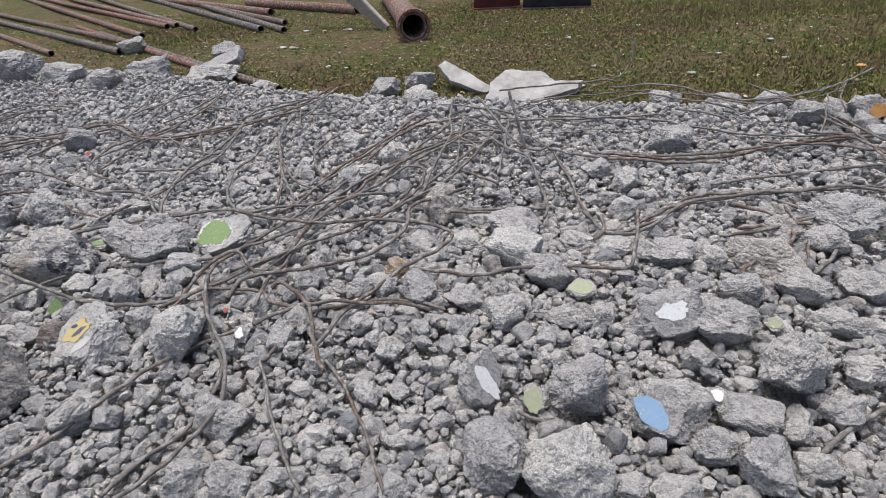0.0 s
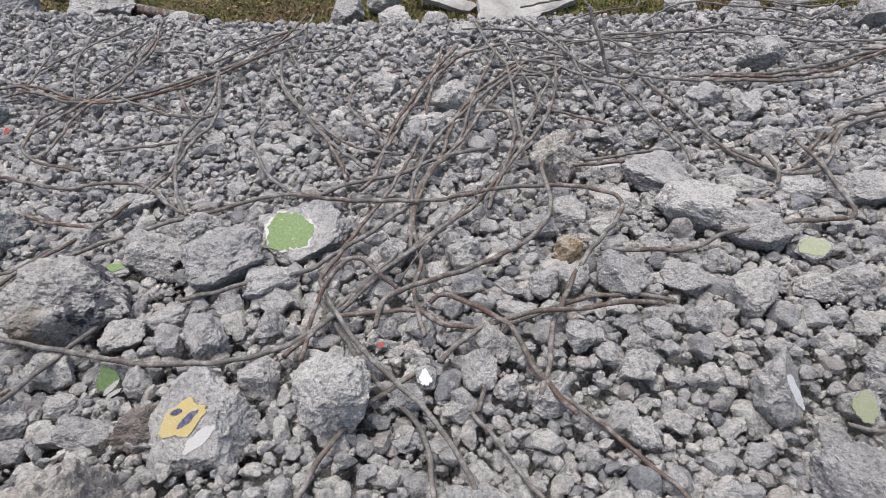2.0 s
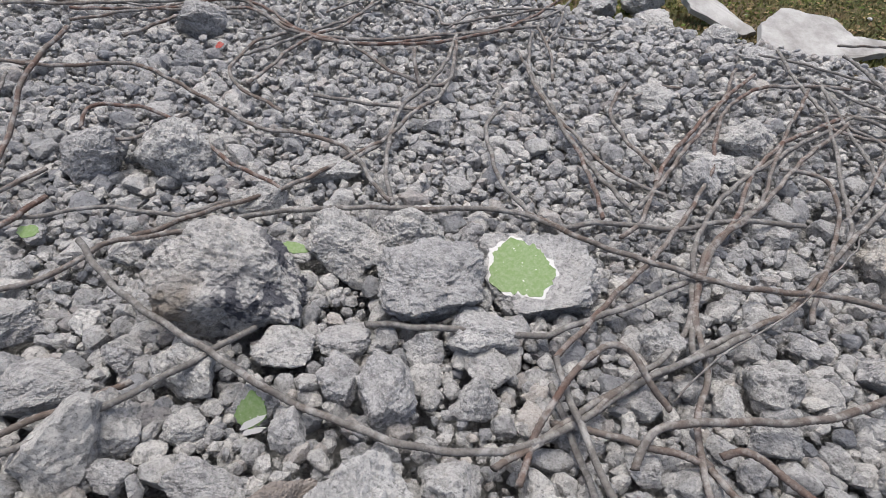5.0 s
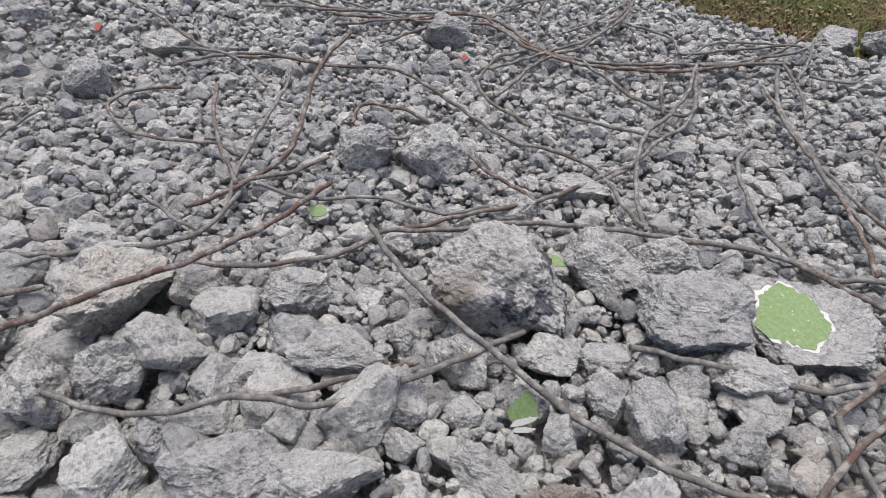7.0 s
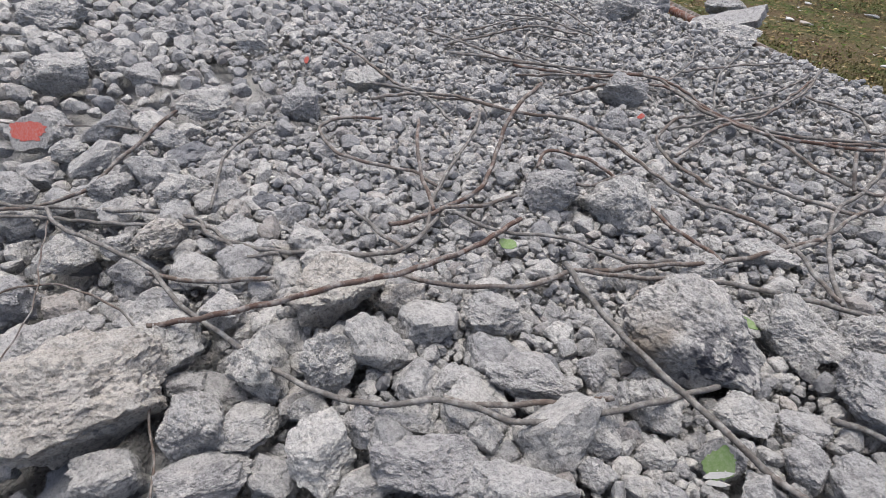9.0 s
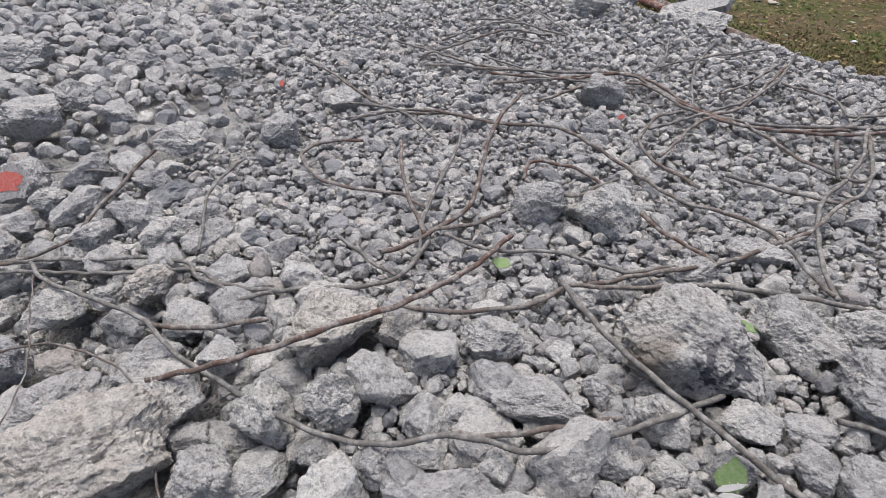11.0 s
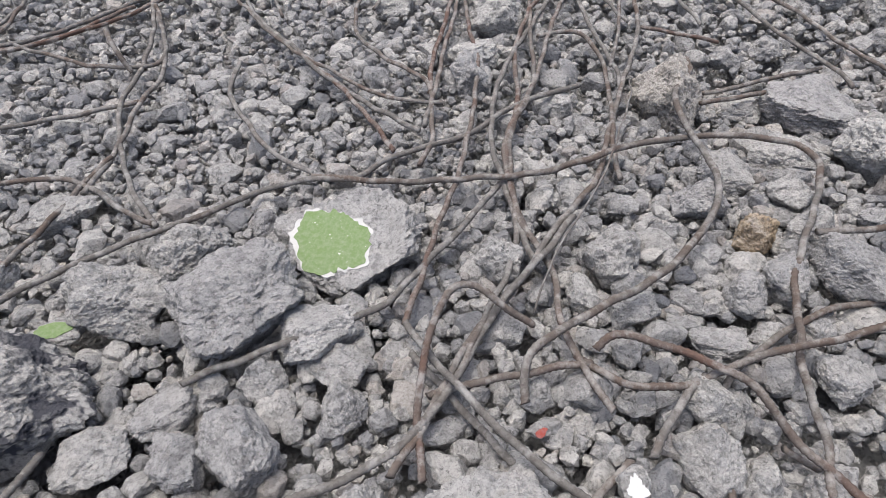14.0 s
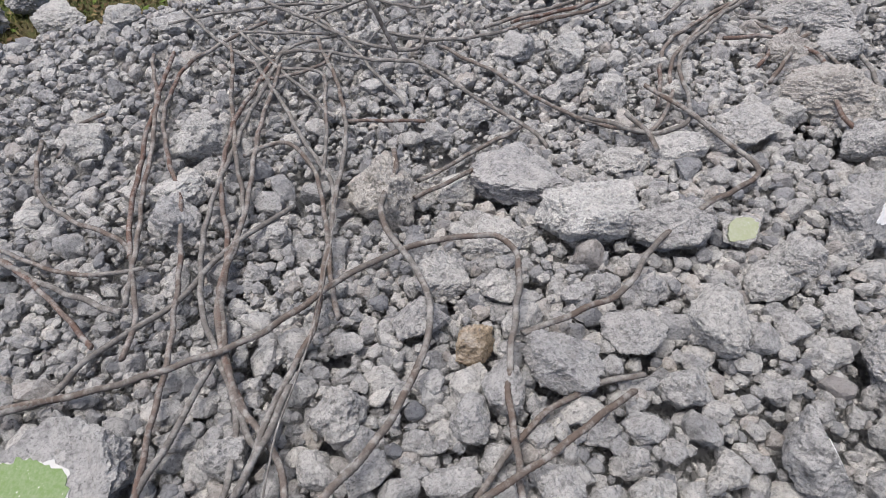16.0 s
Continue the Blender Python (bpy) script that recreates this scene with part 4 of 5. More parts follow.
rebar(0.0095, (0.344, 1.013, 0.061), (0.365, 1.063, 0.087), (0.413, 1.080, 0.097), (0.501, 1.111, 0.099), (0.591, 1.145, 0.100), (0.677, 1.203, 0.093), (0.733, 1.258, 0.098), (0.771, 1.337, 0.101), (0.782, 1.420, 0.107), (0.777, 1.477, 0.125), (0.816, 1.560, 0.118), (0.887, 1.629, 0.108), (0.921, 1.709, 0.092))
rebar(0.0090, (0.460, 1.065, 0.065), (0.489, 1.066, 0.085), (0.539, 1.036, 0.084), (0.588, 0.990, 0.081), (0.618, 0.953, 0.076), (0.640, 0.902, 0.046), (0.659, 0.861, 0.036), (0.683, 0.817, 0.026), (0.701, 0.790, 0.018))
rebar(0.0085, (0.430, 1.068, 0.064), (0.467, 1.019, 0.061), (0.508, 0.994, 0.061), (0.556, 0.987, 0.061), (0.615, 0.995, 0.070), (0.681, 0.995, 0.082), (0.750, 0.995, 0.080), (0.839, 0.996, 0.082), (0.931, 1.006, 0.061))
rebar(0.0090, (0.119, 1.512, 0.091), (0.251, 1.462, 0.090), (0.374, 1.424, 0.098), (0.485, 1.399, 0.104), (0.581, 1.407, 0.106), (0.672, 1.429, 0.105), (0.778, 1.432, 0.097), (0.865, 1.394, 0.105), (0.929, 1.358, 0.104), (0.933, 1.302, 0.107), (0.901, 1.245, 0.096), (0.825, 1.166, 0.091), (0.768, 1.099, 0.067), (0.728, 1.028, 0.062), (0.695, 0.961, 0.057), (0.676, 0.898, 0.047), (0.648, 0.833, 0.029))
rebar(0.0085, (0.232, 1.051, 0.063), (0.286, 1.056, 0.066), (0.352, 1.050, 0.066), (0.423, 1.047, 0.066), (0.445, 1.049, 0.064))
rebar(0.0090, (0.470, 0.916, 0.050), (0.510, 0.950, 0.057), (0.556, 0.987, 0.061), (0.576, 0.994, 0.060))
rebar(0.0030, (0.400, 1.142, 0.069), (0.446, 1.208, 0.094), (0.549, 1.301, 0.130), (0.683, 1.488, 0.142), (0.736, 1.588, 0.136))
rebar(0.0080, (0.599, 2.404, 0.145), (0.539, 2.152, 0.131), (0.482, 1.988, 0.121), (0.417, 1.815, 0.111), (0.368, 1.673, 0.101), (0.344, 1.565, 0.096), (0.305, 1.487, 0.092))
rebar(0.0080, (0.854, 2.205, 0.134), (0.933, 2.167, 0.133), (1.054, 2.027, 0.125), (1.135, 1.947, 0.117), (1.170, 1.828, 0.093), (1.201, 1.709, 0.073), (1.219, 1.606, 0.064), (1.205, 1.545, 0.061))
rebar(0.0080, (0.742, 2.599, 0.158), (0.759, 2.384, 0.145), (0.798, 2.180, 0.133), (0.785, 1.963, 0.120), (0.773, 1.797, 0.097), (0.769, 1.703, 0.085), (0.754, 1.651, 0.079))
rebar(0.0085, (0.843, 2.179, 0.132), (0.721, 2.050, 0.124), (0.626, 1.915, 0.117), (0.562, 1.759, 0.107), (0.524, 1.617, 0.097), (0.470, 1.514, 0.092), (0.445, 1.407, 0.087), (0.433, 1.278, 0.078))
rebar(0.0095, (1.117, 2.031, 0.124), (1.085, 2.059, 0.226), (1.052, 2.104, 0.330))
rebar(0.0070, (0.831, 2.148, 0.132), (0.914, 2.059, 0.125), (0.868, 1.925, 0.115), (0.767, 1.729, 0.087))
rebar(0.0070, (0.678, 2.547, 0.154), (0.873, 2.487, 0.151), (1.038, 2.410, 0.146), (1.136, 2.320, 0.142))
rebar(0.0070, (0.806, 2.384, 0.144), (0.896, 2.316, 0.141), (1.013, 2.206, 0.135))
rebar(0.0080, (0.889, 1.574, 0.066), (0.968, 1.577, 0.061), (1.052, 1.579, 0.061), (1.139, 1.580, 0.062))
rebar(0.0070, (0.882, 1.860, 0.104), (0.970, 1.811, 0.090), (1.037, 1.774, 0.079))
rebar(0.0075, (1.141, 2.126, 0.130), (1.238, 2.005, 0.123), (1.329, 1.959, 0.120), (1.458, 1.940, 0.119), (1.540, 1.926, 0.118))
rebar(0.0090, (1.386, 1.505, 0.095), (1.392, 1.433, 0.077), (1.363, 1.381, 0.079))
rebar(0.0085, (1.802, 1.585, 0.098), (1.908, 1.510, 0.092), (1.913, 1.394, 0.084), (1.764, 1.250, 0.079), (1.729, 1.195, 0.074))
rebar(0.0080, (1.986, 1.477, 0.091), (1.914, 1.467, 0.089), (1.730, 1.396, 0.085))
rebar(0.0085, (1.335, 1.579, 0.069), (1.393, 1.441, 0.076), (1.471, 1.408, 0.084), (1.551, 1.472, 0.088), (1.650, 1.590, 0.098), (1.849, 1.660, 0.102), (1.989, 1.684, 0.103), (2.166, 1.718, 0.106), (2.266, 1.679, 0.104), (2.252, 1.605, 0.099), (2.106, 1.543, 0.095), (2.036, 1.530, 0.093), (1.855, 1.441, 0.089))
rebar(0.0085, (1.433, 1.968, 0.121), (1.631, 1.932, 0.119), (1.822, 1.940, 0.120), (1.970, 2.001, 0.124), (2.160, 2.080, 0.127), (2.327, 2.132, 0.129))
rebar(0.0080, (1.432, 1.935, 0.118), (1.627, 1.899, 0.117), (1.814, 1.895, 0.117))
rebar(0.0080, (2.182, 2.156, 0.133), (2.307, 2.131, 0.130), (2.377, 1.949, 0.121))
rebar(0.0080, (2.274, 2.326, 0.142), (2.346, 2.132, 0.129), (2.353, 1.883, 0.117))
rebar(0.0070, (1.021, 2.436, 0.148), (1.164, 2.573, 0.157), (1.394, 2.631, 0.160), (1.734, 3.350, -0.025), (1.881, 2.615, 0.152), (2.078, 2.474, 0.152), (2.348, 2.568, 0.153), (2.787, 3.379, -0.024), (2.845, 3.312, 0.026))
rebar(0.0070, (0.986, 2.348, 0.142), (1.267, 2.323, 0.143), (1.500, 2.345, 0.144), (1.683, 2.368, 0.145))
rebar(0.0070, (2.266, 3.330, 0.006), (2.213, 2.561, 0.152), (2.281, 2.419, 0.147), (2.336, 2.213, 0.134))
rebar(0.0030, (1.060, 2.103, 0.129), (1.188, 2.170, 0.132), (1.491, 2.211, 0.136), (1.799, 2.129, 0.131), (2.072, 2.032, 0.124), (2.347, 1.866, 0.115))
rebar(0.0080, (0.877, 2.465, 0.209), (0.969, 2.278, 0.178), (1.057, 2.131, 0.131), (1.153, 2.009, 0.123), (1.229, 2.072, 0.126))
rebar(0.0050, (1.586, 3.547, 0.176), (1.577, 3.535, 0.096), (1.596, 3.556, 0.005), (1.427, 3.442, -0.025), (1.215, 2.569, 0.157), (1.021, 2.436, 0.148))
rebar(0.0060, (2.782, 3.383, 0.006), (2.393, 2.476, 0.179), (2.366, 2.302, 0.139))
rebar(0.0060, (2.334, 2.458, 0.196), (2.262, 2.247, 0.168), (2.221, 2.158, 0.132))
rebar(0.0080, (-1.380, 2.068, 0.126), (-1.139, 2.165, 0.132), (-0.945, 2.339, 0.142), (-0.641, 2.164, 0.132), (-0.433, 2.164, 0.132), (-0.229, 2.283, 0.138), (-0.075, 2.475, 0.149), (0.014, 2.705, 0.162), (0.047, 2.833, 0.170))
rebar(0.0075, (-1.308, 1.987, 0.122), (-1.214, 2.099, 0.128), (-1.054, 2.268, 0.138), (-1.009, 2.340, 0.142))
rebar(0.0075, (-0.522, 2.166, 0.131), (-0.320, 2.012, 0.122), (-0.173, 1.993, 0.122), (-0.204, 2.230, 0.135))
rebar(0.0070, (-0.912, 2.339, 0.142), (-0.937, 2.580, 0.155), (-1.015, 2.817, 0.168))
rebar(0.0070, (-0.694, 2.200, 0.133), (-0.804, 2.531, 0.153), (-0.848, 2.905, 0.173))
rebar(0.0070, (-0.031, 2.296, 0.138), (0.097, 1.983, 0.121), (0.271, 1.732, 0.106), (0.387, 1.666, 0.102))
rebar(0.0070, (-1.498, 2.201, 0.134), (-1.204, 2.166, 0.132), (-0.893, 2.218, 0.135))
rebar(0.0070, (-2.236, 3.148, 0.183), (-1.761, 2.908, 0.173), (-1.360, 2.638, 0.159))
rebar(0.0085, (0.388, 0.395, -0.009), (0.457, 0.514, -0.002), (0.503, 0.643, 0.026), (0.451, 0.786, 0.041), (0.348, 0.909, 0.071), (0.273, 1.031, 0.083), (0.223, 1.169, 0.072))
rebar(0.0080, (0.223, 1.169, 0.072), (0.305, 1.333, 0.082), (0.397, 1.520, 0.094), (0.486, 1.780, 0.110), (0.539, 2.088, 0.127), (0.669, 2.301, 0.139), (0.905, 2.384, 0.144))
rebar(0.0080, (0.286, 1.084, 0.068), (0.412, 1.272, 0.079), (0.480, 1.524, 0.093), (0.579, 1.691, 0.100), (0.665, 1.980, 0.121), (0.785, 2.322, 0.141))
rebar(0.0080, (-0.550, 0.765, 0.038), (-0.479, 0.800, 0.047), (-0.414, 0.869, 0.053), (-0.348, 0.945, 0.058))
rebar(0.0080, (1.129, 0.643, 0.006), (1.234, 0.624, 0.006), (1.333, 0.611, 0.005))
rebar(0.0080, (-1.844, 0.485, -0.061), (-1.645, 0.590, -0.026), (-1.458, 0.685, 0.012), (-1.292, 0.764, 0.038), (-1.204, 0.751, 0.034), (-1.094, 0.790, 0.043), (-0.970, 0.867, 0.055), (-0.891, 0.950, 0.059), (-0.864, 1.022, 0.064), (-0.898, 1.130, 0.069))
rebar(0.0075, (-1.781, 0.464, -0.066), (-1.626, 0.567, -0.036), (-1.413, 0.662, 0.003), (-1.258, 0.757, 0.035), (-1.183, 0.766, 0.038), (-1.091, 0.759, 0.038), (-1.041, 0.807, 0.048))
rebar(0.0080, (-1.804, 0.472, -0.063), (-1.694, 0.568, -0.035), (-1.626, 0.668, 0.005), (-1.661, 0.775, 0.042), (-1.693, 0.891, 0.086), (-1.689, 0.957, 0.120))
rebar(0.0080, (-1.622, 0.572, -0.013), (-1.522, 0.559, -0.008), (-1.382, 0.586, 0.002), (-1.211, 0.613, 0.014), (-1.067, 0.604, 0.010), (-0.934, 0.615, 0.005), (-0.804, 0.629, 0.011), (-0.704, 0.645, 0.017), (-0.617, 0.687, 0.031), (-0.549, 0.742, 0.050), (-0.499, 0.762, 0.059), (-0.424, 0.791, 0.065), (-0.368, 0.842, 0.073), (-0.323, 0.912, 0.076), (-0.285, 0.970, 0.080), (-0.234, 1.083, 0.066))
rebar(0.0040, (-1.397, 0.349, -0.047), (-1.388, 0.412, -0.033), (-1.309, 0.473, -0.014), (-1.201, 0.506, 0.003), (-1.081, 0.515, 0.016), (-1.016, 0.505, 0.004), (-0.909, 0.455, -0.030), (-0.840, 0.418, -0.075), (-0.776, 0.376, -0.078))
rebar(0.0030, (-1.567, 0.552, -0.011), (-1.399, 0.475, -0.014), (-1.261, 0.402, -0.024), (-1.192, 0.333, -0.038), (-1.113, 0.267, -0.083))
rebar(0.0080, (-1.231, 0.617, -0.014), (-1.154, 0.652, -0.003), (-1.074, 0.693, 0.014), (-0.994, 0.758, 0.037))
rebar(0.0050, (-2.247, 0.626, -0.011), (-2.038, 0.725, 0.026), (-1.872, 0.813, 0.049), (-1.767, 0.892, 0.056))
rebar(0.0075, (-1.369, 1.409, 0.087), (-1.442, 1.342, 0.083), (-1.456, 1.270, 0.078), (-1.425, 1.224, 0.075), (-1.302, 1.180, 0.073), (-1.172, 1.201, 0.075), (-1.078, 1.247, 0.077), (-0.993, 1.237, 0.076))
rebar(0.0080, (-0.920, 1.175, 0.072), (-0.865, 1.232, 0.075), (-0.830, 1.338, 0.082))
rebar(0.0075, (-2.025, 1.772, 0.110), (-1.817, 1.726, 0.106), (-1.589, 1.647, 0.102), (-1.412, 1.624, 0.101), (-1.285, 1.695, 0.104), (-1.197, 1.725, 0.106))
rebar(0.0080, (-1.901, 2.148, 0.131), (-1.638, 2.120, 0.130), (-1.395, 2.115, 0.129), (-1.191, 2.209, 0.135), (-1.027, 2.313, 0.140))
rebar(0.0070, (-0.734, 1.958, 0.120), (-0.655, 2.133, 0.130), (-0.564, 2.358, 0.142), (-0.535, 2.604, 0.156), (-0.537, 2.783, 0.205))
rebar(0.0075, (-1.698, 2.055, 0.125), (-1.651, 2.316, 0.142), (-1.606, 2.527, 0.152), (-1.411, 2.567, 0.155))
rebar(0.0070, (-1.751, 2.259, 0.138), (-1.709, 2.589, 0.156), (-1.600, 2.647, 0.160))
rebar(0.0060, (-1.289, 0.805, 0.046), (-1.395, 0.896, 0.075), (-1.475, 0.988, 0.081), (-1.560, 1.132, 0.071))
rebar(0.0070, (-1.082, 1.025, 0.063), (-0.945, 1.001, 0.062), (-0.874, 0.998, 0.063))
rebar(0.0070, (0.775, 2.173, 0.131), (0.933, 2.213, 0.134), (1.051, 2.190, 0.134))
rebar(0.0070, (0.867, 1.878, 0.108), (0.836, 2.201, 0.134), (0.827, 2.386, 0.145))
rebar(0.0070, (1.029, 1.835, 0.093), (1.033, 2.133, 0.130), (1.030, 2.336, 0.143))
rebar(0.0070, (0.786, 2.113, 0.128), (0.925, 2.085, 0.126), (0.986, 2.132, 0.131))
rebar(0.0070, (0.968, 2.282, 0.139), (1.148, 2.332, 0.142), (1.291, 2.282, 0.139), (1.383, 2.299, 0.141))
rebar(0.0070, (1.339, 2.417, 0.148), (1.516, 2.582, 0.158), (1.644, 2.640, 0.156), (1.755, 2.568, 0.156), (1.943, 2.454, 0.150), (1.986, 2.352, 0.144))
rebar(0.0070, (1.986, 2.352, 0.144), (2.213, 2.561, 0.152), (2.699, 3.365, -0.025))
rebar(0.0070, (1.736, 2.432, 0.148), (1.823, 2.397, 0.146), (1.933, 2.296, 0.141))
rebar(0.0075, (2.333, 2.323, 0.142), (2.382, 2.160, 0.134), (2.418, 2.061, 0.128))
rebar(0.0075, (2.001, 2.068, 0.128), (2.187, 2.054, 0.125), (2.389, 1.983, 0.124))
rebar(0.0070, (1.144, 2.433, 0.148), (1.267, 2.204, 0.135), (1.313, 2.170, 0.134))
rebar(0.0070, (-1.823, 2.571, 0.155), (-1.663, 2.646, 0.160), (-1.364, 2.594, 0.157))
rebar(0.0070, (-0.922, 2.452, 0.149), (-0.815, 2.661, 0.160), (-0.664, 2.893, 0.172))
rebar(0.0070, (-1.461, 2.236, 0.137), (-1.557, 2.430, 0.147), (-1.371, 2.463, 0.149))
rebar(0.0070, (0.312, 2.095, 0.127), (0.361, 2.184, 0.132), (0.433, 2.199, 0.134))
rebar(0.0070, (-0.269, 2.366, 0.143), (-0.201, 2.554, 0.154), (-0.004, 2.665, 0.159))
rebar(0.0070, (-0.653, 2.335, 0.142), (-0.602, 2.526, 0.152), (-0.573, 2.786, 0.166))
rebar(0.0085, (0.848, 1.170, 0.086), (0.963, 1.150, 0.084), (1.035, 1.142, 0.084), (1.122, 1.178, 0.086), (1.201, 1.195, 0.087), (1.317, 1.201, 0.087), (1.425, 1.201, 0.087), (1.458, 1.218, 0.088), (1.468, 1.296, 0.093), (1.489, 1.416, 0.097), (1.503, 1.560, 0.095))
rebar(0.0085, (1.497, 1.504, 0.065), (1.610, 1.609, 0.078), (1.694, 1.668, 0.086), (1.835, 1.703, 0.088), (1.981, 1.716, 0.089))
rebar(0.009, (1.950, 1.653, 0.085), (2.028, 1.557, 0.079), (2.055, 1.447, 0.073), (2.004, 1.338, 0.066), (1.928, 1.248, 0.060))
rebar(0.008, (0.938, 1.644, 0.040), (1.074, 1.651, 0.040), (1.227, 1.665, 0.042))
rebar(0.008, (1.231, 2.019, 0.108), (1.295, 1.818, 0.076), (1.333, 1.662, 0.049), (1.383, 1.514, 0.051), (1.423, 1.455, 0.059), (1.537, 1.506, 0.069), (1.633, 1.596, 0.079), (1.782, 1.663, 0.086), (2.000, 1.714, 0.089), (2.177, 1.740, 0.091), (2.289, 1.750, 0.091))
rebar(0.0085, (1.381, 2.018, 0.108), (1.689, 1.991, 0.106), (1.959, 2.054, 0.110), (2.208, 2.113, 0.114), (2.451, 2.172, 0.117))
rebar(0.008, (1.766, 1.763, 0.092), (1.997, 1.829, 0.096), (2.354, 1.918, 0.102))
rebar(0.008, (1.792, 1.469, 0.074), (1.984, 1.542, 0.078), (2.229, 1.594, 0.082))
rebar(0.007, (1.947, 1.611, 0.083), (1.968, 1.459, 0.073), (1.923, 1.283, 0.062))
rebar(0.008, (1.199, 2.409, 0.132), (1.625, 2.348, 0.128), (1.930, 2.200, 0.119), (2.225, 2.166, 0.117), (2.463, 2.205, 0.119))
rebar(0.0085, (1.487, 2.769, 0.154), (1.750, 2.792, 0.155), (2.010, 2.582, 0.142), (2.247, 2.604, 0.144), (2.472, 2.740, 0.152), (2.706, 2.969, 0.166))
rebar(0.009, (1.737, 0.608, -0.024), (1.788, 0.692, -0.019), (1.863, 0.762, -0.013), (1.939, 0.813, 0.000))
rebar(0.007, (1.174, 0.734, -0.016), (1.280, 0.705, -0.018), (1.385, 0.685, -0.019))
rebar(0.0085, (0.108, 0.432, 0.010), (0.177, 0.554, 0.016), (0.222, 0.697, 0.017), (0.308, 0.836, 0.016), (0.446, 0.925, 0.035))
rebar(0.0085, (0.343, 0.423, -0.029), (0.372, 0.518, -0.028), (0.428, 0.611, -0.024), (0.434, 0.734, -0.016), (0.415, 0.818, 0.002), (0.323, 0.932, 0.037), (0.222, 1.131, 0.053))
rebar(0.008, (0.532, 0.826, 0.004), (0.555, 0.892, 0.026), (0.615, 0.992, 0.045), (0.759, 1.051, 0.048), (0.886, 1.052, 0.048), (0.968, 1.026, 0.047))
rebar(0.007, (0.632, 0.897, 0.027), (0.738, 0.793, -0.006), (0.831, 0.668, -0.020), (0.925, 0.504, -0.030))
rebar(0.007, (0.520, 0.825, 0.004), (0.607, 0.679, -0.020), (0.679, 0.574, -0.026), (0.752, 0.485, -0.032))
# a bent bar end that rises over the grass
rebar(0.0080, (0.95, 2.74, 0.16), (1.20, 2.86, 0.15), (1.50, 2.99, 0.14), (1.60, 3.05, 0.20), (1.61, 3.08, 0.34))
rebar(0.0090, (-1.060, 0.534, -0.000), (-0.948, 0.617, 0.051), (-0.850, 0.703, 0.099), (-0.786, 0.809, 0.118), (-0.757, 0.935, 0.103), (-0.744, 1.089, 0.093), (-0.756, 1.252, 0.083))

# ---- slabs, pipes and iron at the far side ----
def slab_piece(place, turn_, outline, thick, material, label):
    """A broken flat piece with a ragged outline."""
    rng = np.random.default_rng(len(outline) * 31)
    bm = bmesh.new()
    fine = []
    for (ax, ay), (bx, by) in zip(outline, outline[1:] + outline[:1]):
        for k in range(6):
            t = k / 6
            fine.append((ax + (bx - ax) * t + rng.normal(0, 0.004), ay + (by - ay) * t + rng.normal(0, 0.004)))
    low = [bm.verts.new((x, y, -thick / 2)) for x, y in fine]
    high = [bm.verts.new((x * 0.985, y * 0.985, thick / 2 + rng.normal(0, 0.001))) for x, y in fine]
    for a in range(len(fine)):
        b = (a + 1) % len(fine)
        bm.faces.new((low[a], low[b], high[b], high[a]))
    bm.faces.new(high), bm.faces.new(low[::-1])
    ob = part("plaster_slab", bm, material, None)
    ob.matrix_world = pose(*place, *turn_)
    return tagged(ob, label, "slab")


slab_piece((1.040, 3.310, 0.000), (24, 4, 4), [(-0.22, -0.14), (-0.05, -0.18), (0.12, -0.08), (0.30, 0.02), (0.34, 0.09), (0.18, 0.08), (0.10, 0.17), (-0.12, 0.17), (-0.20, 0.05)], 0.03, SLAB, "broken pale plaster slab lying at the heap's edge")
slab_piece((0.636, 3.514, 0.030), (28, 14, -20), [(-0.18, 0.02), (-0.05, -0.05), (0.20, -0.06), (0.24, 0.0), (0.02, 0.05), (-0.16, 0.08)], 0.03, SLAB, "long broken strip of pale plaster slab")
slab_piece((-1.310, 4.068, 0.030), (30, -22, 14), [(-0.22, -0.05), (0.18, -0.06), (0.22, 0.07), (-0.18, 0.08)], 0.05, GREY, "flat broken concrete slab tilted on the heap")
slab_piece((-1.334, 4.176, 0.000), (10, -8, -16), [(-0.12, -0.05), (0.13, -0.045), (0.14, 0.04), (-0.10, 0.05)], 0.05, GREY, "thick broken concrete slab at the edge of the grass")


def pipe(a, b, radius, material, label, name="steel_pipe"):
    """A hollow pipe from a to b, open at both ends."""
    a, b = Vector(a), Vector(b)
    way = (b - a).normalized()
    side = way.cross(Vector((0, 0, 1))).normalized()
    up = side.cross(way)
    sides, rings = 20, []
    bm = bmesh.new()
    for end, r in ((a, radius), (b, radius), (b, radius * 0.84), (a, radius * 0.84)):
        rings.append([bm.verts.new(end + side * math.cos(t) * r + up * math.sin(t) * r) for t in (2 * math.pi * k / sides for k in range(sides))])
    for k in range(sides):
        m = (k + 1) % sides
        for p, q in ((0, 1), (1, 2), (2, 3), (3, 0)):
            bm.faces.new((rings[p][k], rings[p][m], rings[q][m], rings[q][k]))
    ob = part(name, bm, material, None)
    return tagged(ob, label, "pipe", "pipes on the grass")


def long_pipe(far, near, radius, rusty):
    """A pipe on the grass that runs on past its far point."""
    far, near = Vector(far), Vector(near)
    far = near + (far - near) * 1.9
    far.z = near.z = radius - 0.048
    pipe(far, near, radius, PIPE_RUST if rusty else PIPE_GREY, "long rust-red steel pipe lying on the grass" if rusty else "long weathered grey-brown steel pipe on the grass")


